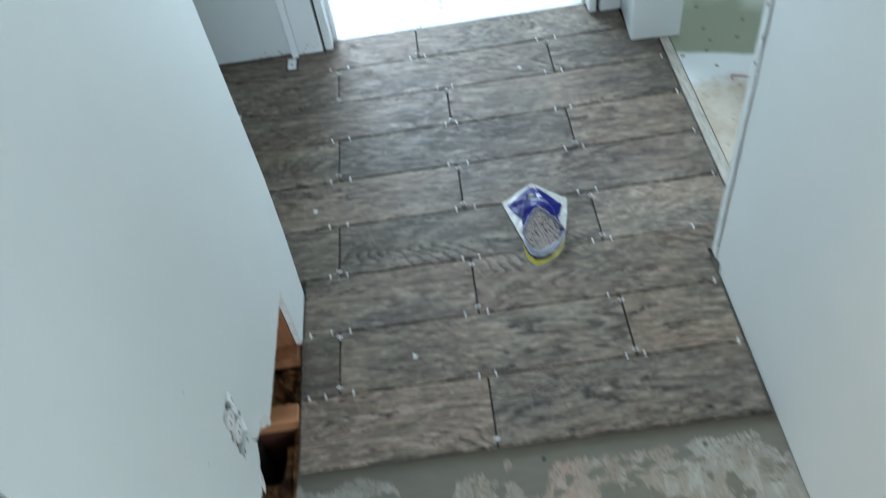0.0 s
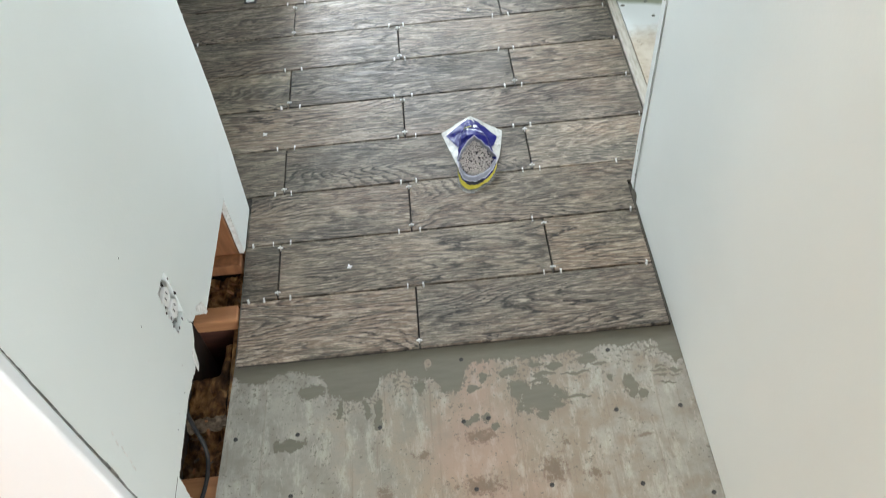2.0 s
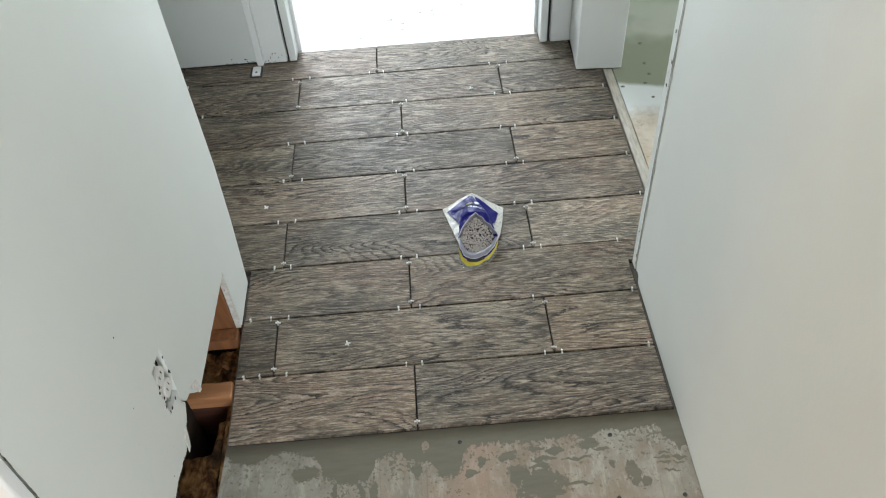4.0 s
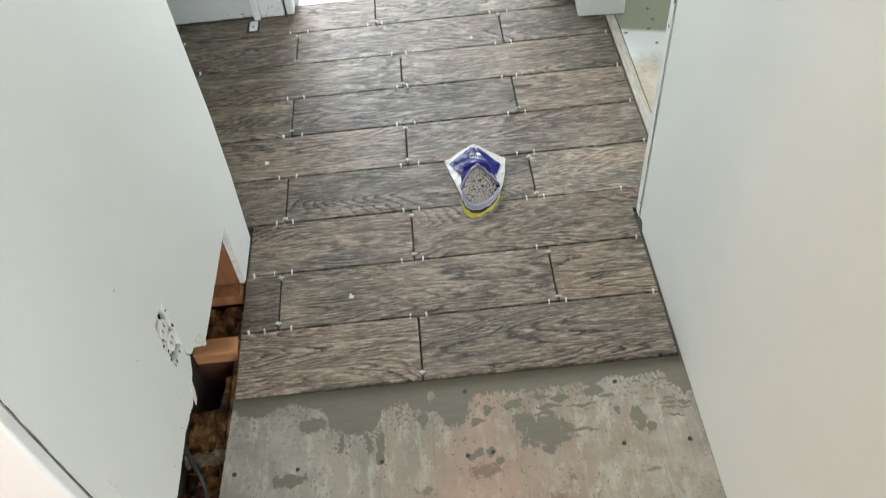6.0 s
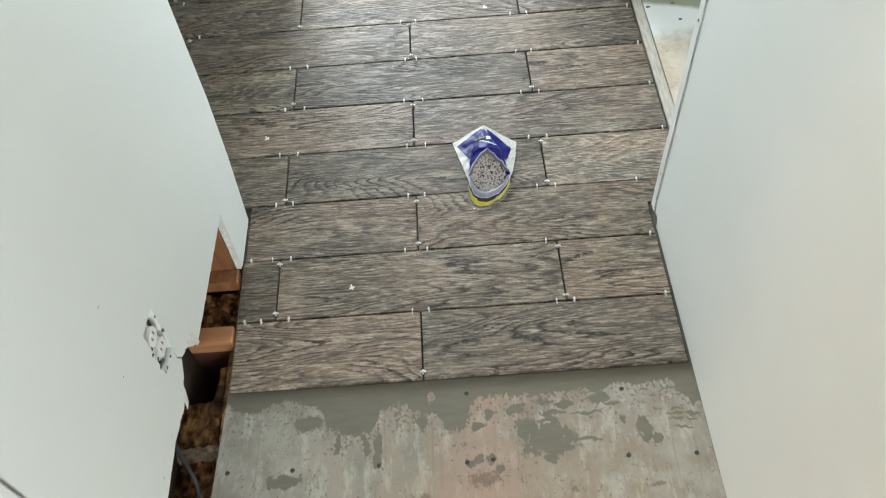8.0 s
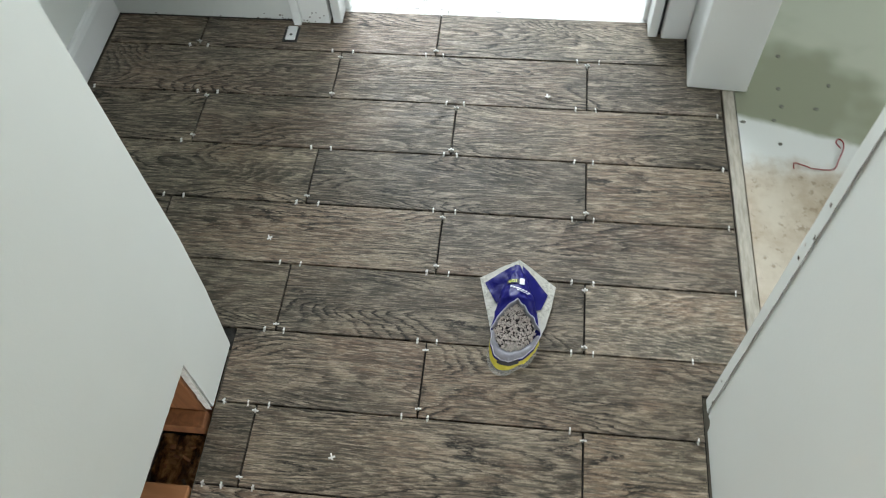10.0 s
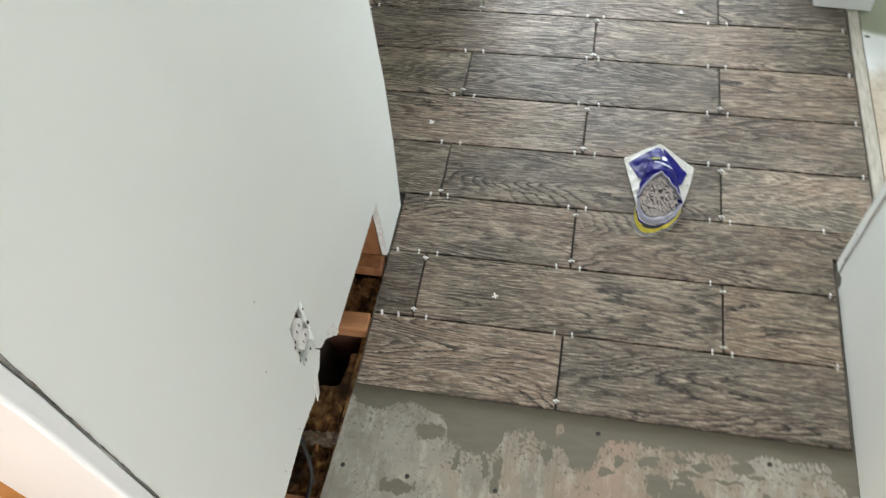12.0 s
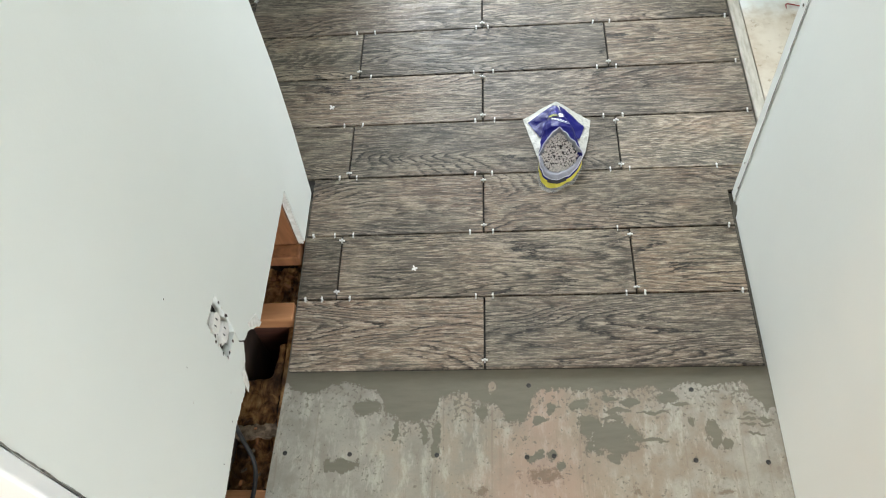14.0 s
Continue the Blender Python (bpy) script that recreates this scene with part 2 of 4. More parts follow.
    band = t.math("ADD", t.math("ADD", y, reach), t.math("MULTIPLY", tear, 0.050))
    patch = t.math("SUBTRACT", t.math("SUBTRACT", 1.0, spots(t, p, PATCHES, SCRAPES, COMBED)), t.math("MULTIPLY", tear, -2.3))
    thin = t.math("MAXIMUM", t.smooth(band, -0.001, 0.001), t.smooth(patch, -0.03, 0.10))
    thin = t.math("MAXIMUM", thin, t.smooth(y, -0.022, -0.018))
    fleck = t.math("ADD", spots(t, p, [(0.009, -0.037, 0.006, 0.012)]), t.math("MULTIPLY", tear, 1.2))
    thin = t.math("MULTIPLY", thin, t.smooth(fleck, 0.85, 1.0))
    # crumbs of thinset, thick beside the band and rare further out
    near = t.smooth(t.math("ADD", y, reach), -0.085, -0.005)
    crumbs = t.math("ADD", t.noise(p, 135.0, 3.0, 0.65), t.math("ADD", t.math("MULTIPLY", near, 0.085), t.math("MULTIPLY", t.math("SUBTRACT", t.noise(p, 13.0, 2.0), 0.5), 0.22)))
    thin = t.math("MAXIMUM", thin, t.math("MULTIPLY", t.smooth(crumbs, 0.635, 0.67), 0.85))
    grey = t.mix(t.noise(mapped(t, p, (18, 90, 1)), 1.0, 4.0, 0.65), (0.128, 0.117, 0.087), (0.198, 0.182, 0.140))
    t.colour(t.mix(thin, c, grey))
    t.rough(t.math("SUBTRACT", 0.9, t.math("MULTIPLY", thin, 0.2)))
    t.bump(t.math("ADD", t.math("MULTIPLY", thin, 1.0), t.math("ADD", t.math("MULTIPLY", fine, 0.25), t.math("MULTIPLY", mid, 0.25))), 0.5, 0.002)
    return t.m


def make_room_board():
    """Scuffed pale boards of the side room: stained near the doorway; a lit patch and greenish shade further in are put
    into the colour.
    """
    t = Tree("scuffed_painted_board", 0.6)
    p = t.coord()
    x, y, _ = xyz(t, p)
    n = t.noise(p, 8.0, 5.0, 0.65)
    sp = t.noise(p, 42.0, 4.0, 0.65)
    # slanting border between the painted lit patch and the shaded greenish part
    edge = t.math("ADD", t.math("ADD", y, t.math("MULTIPLY", x, 0.30)), t.math("MULTIPLY", n, 0.03))
    c = t.mix(t.smooth(edge, 1.308, 1.330), (0.74, 0.76, 0.74), t.mix(t.smooth(t.noise(p, 3.2, 3.0), 0.42, 0.60), (0.27, 0.285, 0.20), (0.46, 0.485, 0.39)))
    stain = t.smooth(t.math("ADD", y, t.math("MULTIPLY", n, 0.16)), 1.08, 1.00)
    c = t.mix(stain, c, t.mix(t.smooth(n, 0.35, 0.65), (0.45, 0.37, 0.27), (0.60, 0.54, 0.44)))
    c = t.mix(t.math("MULTIPLY", t.math("MULTIPLY", t.smooth(sp, 0.55, 0.68), 0.6), stain), c, (0.23, 0.16, 0.09))
    t.colour(c)
    t.rough(t.math("ADD", 0.35, t.math("MULTIPLY", stain, 0.3)))
    t.bump(sp, 0.2, 0.0015)
    return t.m


def make_plain(name, a, b, scale=30.0, rough=0.6, bump=0.2, metal=0.0, stretch=(1, 1, 1)):
    t = Tree(name, rough, metal)
    p = mapped(t, t.coord(), stretch)
    n = t.noise(p, scale, 4.0, 0.6)
    t.colour(t.mix(t.smooth(n, 0.3, 0.7), a, b))
    if bump:
        t.bump(n, bump, 0.002)
    return t.m


def make_film(name, colour, alpha, rough=0.2):
    t = Tree(name, rough)
    p = t.coord()
    n = t.noise(p, 60.0, 3.0, 0.6, 1.0)
    t.colour(t.mix(t.smooth(n, 0.35, 0.7), tuple(q * 0.88 for q in colour), colour))
    t.p.inputs["Alpha"].default_value = alpha
    t.bump(n, 0.5, 0.003)
    return t.m


TILE = make_tile()
WALL = make_paint("wall_paint", (0.755, 0.785, 0.755), 0.5, 0.02, 0.0)
WALL_FAR = make_paint("far_wall_paint", (0.66, 0.69, 0.68), 0.5, 0.03, 0.35)
TRIM = make_paint("trim_gloss_paint", (0.78, 0.80, 0.80), 0.32, 0.03, 0.25)
CASING = make_paint("casing_paint", (0.78, 0.79, 0.79), 0.35, 0.02, 0.1)
CEIL = make_paint("ceiling_paint", (0.80, 0.80, 0.78), 0.8)
GYPSUM = make_plain("broken_gypsum", (0.62, 0.60, 0.56), (0.80, 0.79, 0.76), 90.0, 0.95, 0.6)
MORTAR = make_plain("mortar_in_joints", (0.014, 0.013, 0.012), (0.045, 0.042, 0.038), 60.0, 0.95, 0.6)
BOARD = make_board()
ROOM_BOARD = make_room_board()


def make_far_floor():
    t = Tree("dirty_pale_floor", 0.6)
    p = t.coord()
    n = t.noise(p, 11.0, 5.0, 0.65)
    dirt = t.math("MULTIPLY", t.smooth(t.noise(p, 30.0, 5.0, 0.7), 0.54, 0.66), t.smooth(t.noise(p, 5.0, 2.0), 0.45, 0.6))
    c = t.mix(t.smooth(n, 0.35, 0.65), (0.60, 0.60, 0.585), (0.80, 0.80, 0.785))
    t.colour(t.mix(t.math("MULTIPLY", dirt, 0.9), c, (0.06, 0.045, 0.035)))
    t.bump(n, 0.2, 0.002)
    return t.m


FAR_FLOOR = make_far_floor()


def make_batt():
    """Old brown wool and paper: matted, blotched, with dark cracks."""
    t = Tree("dusty_insulation", 0.95)
    p = t.coord()
    n = t.noise(mapped(t, p, (40, 22, 40)), 1.0, 6.0, 0.7, 0.6)
    c = t.ramp(n, [(0.34, (0.030, 0.013, 0.005)), (0.46, (0.17, 0.075, 0.024)), (0.57, (0.38, 0.19, 0.066)), (0.72, (0.60, 0.36, 0.15))])
    c = t.mix(t.math("MULTIPLY", t.smooth(t.noise(p, 11.0, 3.0), 0.48, 0.64), 0.60), c, (0.030, 0.014, 0.006))
    t.colour(c)
    t.bump(t.noise(p, 120.0, 5.0, 0.75), 0.9, 0.003)
    return t.m


PLY = make_wood("plywood_subfloor", (0.50, 0.26, 0.09), (0.64, 0.36, 0.15), "x")
STUD = make_wood("old_framing_lumber", (0.17, 0.066, 0.024), (0.30, 0.125, 0.047), "z", 0.75)
LEDGE = make_plain("dusty_broken_ledge", (0.06, 0.038, 0.022), (0.24, 0.175, 0.115), 70.0, 0.95, 0.8)
# darker lumber for the blocking's shaded front, shade put into the colour
SHADED_JOIST = make_wood("shaded_red_joist", (0.045, 0.012, 0.006), (0.085, 0.025, 0.012), "x", 0.8)
BLOCK = make_wood("blocking_lumber", (0.36, 0.16, 0.065), (0.52, 0.25, 0.11), "x", 0.75)
BATT = make_batt()
# near-black brown: the shade deep in the cavity is put into this colour
DARKWOOD = make_plain("dark_boards_and_shade", (0.016, 0.009, 0.006), (0.045, 0.022, 0.012), 12.0, 0.95, 0.4)
RAWSTRIP = make_plain("raw_threshold_strip", (0.36, 0.33, 0.27), (0.52, 0.49, 0.42), 20.0, 0.8, 0.4, 0.0, (6, 1, 1))
SPACER = make_plain("white_plastic", (0.74, 0.73, 0.70), (0.82, 0.81, 0.79), 80.0, 0.4, 0.0)
DUSTY = make_plain("dusty_plastic_bits", (0.42, 0.37, 0.35), (0.78, 0.72, 0.68), 400.0, 0.5, 0.0)
CREASE = make_plain("dirty_crack", (0.05, 0.042, 0.033), (0.22, 0.19, 0.16), 120.0, 0.9, 0.0)
CREASE_DARK = make_plain("dark_rough_edge", (0.035, 0.032, 0.028), (0.30, 0.29, 0.27), 90.0, 0.9, 0.3)
SCREW = make_plain("dark_screw_metal", (0.03, 0.03, 0.03), (0.08, 0.075, 0.07), 200.0, 0.6, 0.3, 0.4)
# black of the cable's rubber, also the shade in narrow gaps
BLACK = make_plain("black_rubber_and_gap_shade", (0.012, 0.012, 0.014), (0.03, 0.03, 0.03), 60.0, 0.5, 0.2)
BLUE = make_film("blue_printed_film", (0.005, 0.005, 0.125), 1.0, 0.36)
BLUE.node_tree.nodes["Principled BSDF"].inputs["Specular IOR Level"].default_value = 0.22


def make_milky():
    """Milky film over white bits that show through as a fine mottle."""
    t = Tree("milky_plastic_film", 0.32)
    p = t.coord()
    bits = t.noise(p, 210.0, 3.0, 0.7)
    c = t.mix(t.smooth(bits, 0.40, 0.60), (0.33, 0.325, 0.29), (0.52, 0.51, 0.455))
    t.colour(t.mix(t.smooth(t.noise(p, 24.0, 3.0), 0.45, 0.65), c, (0.48, 0.47, 0.43)))
    t.bump(t.noise(p, 70.0, 3.0, 0.6, 1.0), 0.5, 0.003)
    return t.m


WHITE_FILM = make_milky()
CLEAR_FILM = make_film("clear_plastic_film", (0.55, 0.54, 0.50), 0.34, 0.15)
GREY_FILM = make_film("lilac_grey_inner_film", (0.25, 0.25, 0.29), 1.0, 0.3)
# pale lilac for the highlight on the mouth's edge
LILAC = make_film("lilac_rim_highlight", (0.50, 0.49, 0.58), 1.0, 0.3)
# near-black colour that stands for shade among the spacers
SHADE_FILM = make_film("heap_gap_shade", (0.035, 0.03, 0.035), 1.0, 0.5)
YELLOW = make_film("yellow_printed_film", (0.58, 0.50, 0.05), 1.0, 0.3)
INK = make_plain("black_ink", (0.010, 0.010, 0.016), (0.02, 0.02, 0.028), 60.0, 0.4, 0.0)
LIME = make_plain("lime_ink", (0.62, 0.70, 0.06), (0.70, 0.76, 0.10), 60.0, 0.4, 0.0)
PALE_INK = make_plain("pale_ink", (0.62, 0.64, 0.72), (0.72, 0.73, 0.78), 60.0, 0.4, 0.0)
RED = make_plain("red_twine_fibre", (0.20, 0.012, 0.012), (0.38, 0.03, 0.03), 300.0, 0.9, 0.5)

# ---- mesh helpers ----


def mesh_object(name, bm, material, smooth=False):
    bmesh.ops.recalc_face_normals(bm, faces=bm.faces)
    me = bpy.data.meshes.new(name)
    bm.to_mesh(me)
    bm.free()
    me.materials.append(material)
    if smooth:
        me.shade_smooth()
    return new(name, me)


def part(name, bm, material, parent, label="", smooth=False):
    ob = mesh_object(name, bm, material, smooth)
    ob.parent = parent
    return tagged(ob, label)


def thing(name, at, label, category, group="", kind=""):
    ob = new(name)
    ob.location = at
    ob.empty_display_size = 0.05
    return tagged(ob, label, category, group, kind)


def box(x0, y0, z0, x1, y1, z1, bevel=0.0, segs=1, bm=None):
    own = bm is None
    one = bmesh.new()
    bmesh.ops.create_cube(one, size=1)
    for v in one.verts:
        v.co = ((x0 + x1) / 2 + v.co.x * (x1 - x0), (y0 + y1) / 2 + v.co.y * (y1 - y0), (z0 + z1) / 2 + v.co.z * (z1 - z0))
    if bevel:
        bmesh.ops.bevel(one, geom=list(one.edges), offset=bevel, segments=segs, affect="EDGES", profile=0.6)
    if own:
        return one
    join(bm, one)
    return bm


def join(bm, other, m=None):
    if m is not None:
        other.transform(m)
    me = bpy.data.meshes.new("scratch")
    other.to_mesh(me)
    other.free()
    bm.from_mesh(me)
    bpy.data.meshes.remove(me)


def slab(outline, axis, a, b):
    """A plate with a flat outline, between a and b along the axis."""
    bm = bmesh.new()

    def at(q, d):
        u, v = q
        return {"x": (d, u, v), "y": (u, d, v), "z": (u, v, d)}[axis]

    lo = [bm.verts.new(at(q, a)) for q in outline]
    hi = [bm.verts.new(at(q, b)) for q in outline]
    n = len(outline)
    for k in range(n):
        bm.faces.new((lo[k], hi[k], hi[(k + 1) % n], lo[(k + 1) % n]))
    fill = geometry.delaunay_2d_cdt([Vector(q) for q in outline], [], [list(range(n))], 1, 1e-7)
    if len(fill[0]) == n:
        for f in fill[2]:
            bm.faces.new([lo[k] for k in f])
            bm.faces.new([hi[k] for k in reversed(f)])
    else:
        bm.faces.new(lo)
        bm.faces.new(hi[::-1])
    return bm


def ragged(a, b, steps, size, rng):
    """Points from a to b (b left out) that stray from the line."""
    out = []
    for k in range(steps):
        f = k / steps
        j = 0 if k == 0 else size
        out.append((a[0] + (b[0] - a[0]) * f + rng.uniform(-j, j), a[1] + (b[1] - a[1]) * f + rng.uniform(-j, j)))
    return out


def tube(points, radius, sides=8):
    bm = bmesh.new()
    pts = [Vector(p) for p in points]
    rings = []
    for k, p in enumerate(pts):
        d = (pts[min(k + 1, len(pts) - 1)] - pts[max(k - 1, 0)]).normalized()
        u = d.orthogonal().normalized() if k == 0 else (rings[-1][1] - d * rings[-1][1].dot(d)).normalized()
        w = d.cross(u)
        ring = [bm.verts.new(p + (u * math.cos(2 * math.pi * s / sides) + w * math.sin(2 * math.pi * s / sides)) * radius) for s in range(sides)]
        rings.append((ring, u))
    for (r0, _), (r1, _) in zip(rings, rings[1:]):
        for s in range(sides):
            bm.faces.new((r0[s], r0[(s + 1) % sides], r1[(s + 1) % sides], r1[s]))
    bm.faces.new(rings[0][0][::-1])
    bm.faces.new(rings[-1][0])
    return bm


def spline(keys, steps):
    """A smooth line through the keys."""
    out = []
    k = [Vector(p) for p in keys]
    k = [k[0] * 2 - k[1]] + k + [k[-1] * 2 - k[-2]]
    for i in range(1, len(k) - 2):
        for s in range(steps):
            f = s / steps
            a, b, c, d = k[i - 1], k[i], k[i + 1], k[i + 2]
            out.append(0.5 * ((2 * b) + (c - a) * f + (2 * a - 5 * b + 4 * c - d) * f * f + (3 * b - 3 * c + d - a) * f ** 3))
    out.append(k[-2])
    return out


rng = random.Random(5)
TOP = 2.44      # ceiling
LX, RX = -0.388, 0.531      # faces of the hall's side walls
JOINT = 0.0037
TL, TP = 0.6126, 0.1564     # tile pitch along and across the rows
BED = -0.013                # top of the backer board

# ---- structure: floors ----
board = thing("floor", (0, 0, 0), "grey cement backer board floor smeared with thinset", "floor", kind="structure")
part("backer_board", slab([(-0.391, 1.41), (-0.392, 0.0), (-0.412, -0.43), (-0.42, -1.55), (-0.42, -1.7), (0.55, -1.7), (0.55, 0.38), (0.62, 0.42), (0.62, 1.41)], "z", BED - 0.02, BED), BOARD, board,
     "grey cement board with thinset smears and pink stain")
part("rear_floor", box(-3, -4.3, -0.09, 3, -1.702, BED - 0.001), FAR_FLOOR, board)
part("nook_floor", box(-1.05, 0.42, BED - 0.02, -0.393, 1.41, BED), BOARD, board)
room_floor = thing("floor_side_room", (0, 0, 0), "scuffed pale painted board floor with brown stains", "floor", kind="structure")
part("board", box(0.652, -0.4, -0.05, 2.9, 2.6, -0.004), ROOM_BOARD, room_floor)
part("threshold_strip", box(0.6225, 0.30, -0.05, 0.6495, 1.40, -0.002, 0.002), RAWSTRIP, room_floor, "raw dusty wooden threshold strip")
far_floor = thing("floor_far_room", (0, 0, 0), "bright pale floor beyond the far doorway", "floor", kind="structure")
part("board", box(-3, 1.4006, -0.05, 0.62, 3.5, -0.003), FAR_FLOOR, far_floor)
left_floor = thing("floor_left_room", (0, 0, 0), "orange plywood subfloor with dark specks", "floor", kind="structure")
part("plywood", box(-3, -1.70, -0.05, -0.53, 0.33, -0.002), PLY, left_floor)
for k in range(14):
    bm = bmesh.new()
    bmesh.ops.create_icosphere(bm, subdivisions=1, radius=rng.uniform(0.003, 0.006))
    bm.transform(pose(rng.uniform(-1.1, -0.62), rng.uniform(-0.45, -0.1), -0.001) @ Matrix.Diagonal((1, 1.6, 0.4, 1)))
    part("chip", bm, DARKWOOD, left_floor)

# ---- structure: left wall, cut open at its foot ----
wl = thing("wall_left", (LX, 0, 0), "white painted drywall with its foot torn open", "wall", kind="structure")
wl_rng = random.Random(3)


def yz(*pts):
    return [(y, z) for y, z in pts]


MID = -0.083    # a butt joint in the board above the outlet
near = yz((MID, TOP), (-0.405, TOP))
near += ragged((-0.405, 0.87), (-0.424, 0.30), 14, 0.0022, wl_rng)
near += ragged((-0.424, 0.30), (-0.428, 0.02), 5, 0.002, wl_rng)
near += ragged((-0.400, 0.012), (-0.352, 0.050), 5, 0.003, wl_rng)
near += ragged((-0.350, 0.060), (-0.338, 0.205), 14, 0.0022, wl_rng)
near += ragged((-0.333, 0.226), (-0.19, 0.232), 44, 0.0016, wl_rng)
near += ragged((-0.19, 0.230), (-0.125, 0.216), 22, 0.0020, wl_rng)
near += ragged((-0.12, 0.226), (-0.078, 0.244), 16, 0.0020, wl_rng)
near += yz((-0.0630, 0.262), (-0.0722, 0.280), (-0.0685, 0.3085), (-0.119, 0.3155), (-0.1085, 0.419), (MID, 0.4157))
far = yz((MID, TOP), (MID, 0.4157), (-0.0565, 0.412), (-0.0670, 0.3087), (-0.0692, 0.280), (-0.0600, 0.262))
far += ragged((-0.057, 0.258), (-0.030, 0.252), 4, 0.003, wl_rng)
far += ragged((-0.028, 0.238), (-0.004, 0.206), 3, 0.003, wl_rng)
far += ragged((0.0, 0.200), (0.30, 0.181), 22, 0.0014, wl_rng)
far += ragged((0.306, 0.184), (0.301, 0.004), 8, 0.0012, wl_rng)
far += yz((0.300, 0.003), (0.430, 0.002), (0.446, 0.20), (0.452, 0.36), (0.452, TOP))
part("drywall", slab(near, "x", 0, -0.0127), WALL, wl)
bm = slab(far, "x", 0, -0.0127)
for v in bm.verts:
    if v.co.y > 0.4:
        v.co.x += 0.008 * min(1.0, v.co.z / 0.3)
part("drywall", bm, WALL, wl)
core = ragged((0.301, 0.180), (0.297, 0.006), 10, 0.001, wl_rng) + ragged((0.2935, 0.004), (0.2965, 0.172), 10, 0.0012, wl_rng)
part("gypsum_edge", slab(core, "x", -0.0008, -0.012), GYPSUM, wl, "crumbly white gypsum along the cut")
for pts in (((-0.128, 0.204), (-0.121, 0.234), (-0.112, 0.246), (-0.100, 0.244), (-0.106, 0.226), (-0.116, 0.206)),
            ((-0.030, 0.249), (-0.026, 0.257), (0.004, 0.232), (0.006, 0.196), (-0.006, 0.203), (-0.014, 0.222))):
    part("torn_paper", slab(pts, "x", 0.0016, 0.0004), GYPSUM, wl, "torn drywall paper showing white gypsum")
# black strip behind the cut edge, for the shade in the crack
part("crack_shade", box(-0.0135, -0.4240, -0.01, -0.0130, -0.396, TOP), BLACK, wl)
rows = []
for k in range(90):
    z = 0.22 + 0.80 * k / 89
    y = -0.424 + 0.019 * min(max((z - 0.30) / 0.57, 0.0), 1.0)
    w = wl_rng.uniform(0.0002, 0.0016) + 0.0042 * max(0.0, noise.noise(Vector((z * 17, 1.7, 0.3))))
    rows.append((Vector((0.0004, y - 0.001, z)), Vector((0.0004, y + w, z))))
bm = bmesh.new()
for a, b in zip(rows, rows[1:]):
    bm.faces.new([bm.verts.new(q) for q in (a[0], a[1], b[1], b[0])])
part("dirty_edge", bm, CREASE_DARK, wl, "rough dark edge of the cut drywall")
part("back_drywall", box(-0.118, -0.405, -0.30, -0.105, 0.33, TOP), WALL, wl)
part("end_cap", box(-0.118, 0.33, 0.0, -0.0135, 0.415, TOP), WALL, wl)
# floor and back of the cavity are coloured as dark as its shade
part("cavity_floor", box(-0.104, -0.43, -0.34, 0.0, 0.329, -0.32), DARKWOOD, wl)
part("cavity_back", box(-0.1045, -0.404, -0.318, -0.100, 0.329, 0.9), DARKWOOD, wl, "dusty boards inside the wall, cavity shade in their colour")
part("joist_side", box(-0.019, -0.42, -0.318, -0.0065, 0.329, BED - 0.021), BATT, wl, "brown facing paper beside the floor edge")
part("stud", box(-0.0995, 0.288, -0.05, -0.0135, 0.326, 1.2, 0.002), STUD, wl, "reddish brown old framing stud")
part("stud", box(-0.0995, 0.252, -0.02, -0.006, 0.2875, 0.012, 0.002), STUD, wl, "reddish brown bottom plate offcut")
part("blocking", box(-0.0995, 0.110, -0.034, -0.004, 0.150, 0.004, 0.0025), BLOCK, wl, "orange brown wooden blocking")
# lower half of the block, coloured dark for the shade below its top
part("joist_end", box(-0.0995, 0.1125, -0.31, -0.0195, 0.149, -0.0345, 0.002), SHADED_JOIST, wl, "red joist end below the blocking, shade in its colour")
part("stud", box(-0.0995, -0.404, -0.05, -0.0135, -0.366, 1.2, 0.002), STUD, wl)
part("sill_block", box(-0.0995, -0.36, -0.10, -0.004, -0.226, -0.028, 0.003), BLOCK, wl, "reddish wooden plate inside the wall")


def matted(x0, x1, y0, y1, height, seed, rough):
    """A matted sheet of old wool with folds and pits."""
    nx, ny = 26, 60
    off = Vector((seed * 3.1, seed * 1.7, seed * 0.9))
    rows = []
    for j in range(ny + 1):
        row = []
        for i in range(nx + 1):
            u, v = i / nx, j / ny
            q = Vector((x0 + (x1 - x0) * u, y0 + (y1 - y0) * v, 0))
            fold = 1 - abs(noise.noise(Vector((q.x * 26, q.y * 15, 0)) + off)) * 2
            q.z = height(u, v) + rough * (fold * 0.6 + noise.fractal(q * 55 + off, 1.0, 2.0, 4) * 0.7)
            row.append(q)
        rows.append(row)
    bm = bmesh.new()
    made = [[bm.verts.new(q) for q in row] for row in rows]
    for a, b in zip(made, made[1:]):
        for i in range(nx):
            bm.faces.new((a[i], a[i + 1], b[i + 1], b[i]))
    bmesh.ops.solidify(bm, geom=bm.faces, thickness=0.004)
    return bm


def ease(v, lo, hi):
    f = min(max((v - lo) / (hi - lo), 0.0), 1.0)
    return f * f * (3 - 2 * f)


def void(u, v):
    """A dark pit beside the blocking, filled up elsewhere."""
    return -0.042 + 0.010 * u - 0.19 * ease(v, 0.42, 0.75) * (1 - ease(u, 0.45, 0.85)) - 0.10 * ease(v, 0.80, 0.95)


part("insulation", matted(-0.0995, -0.007, 0.1515, 0.2515, lambda u, v: -0.030 - 0.012 * (1 - u), 1, 0.014), BATT, wl, "dusty dark brown insulation batt", True)
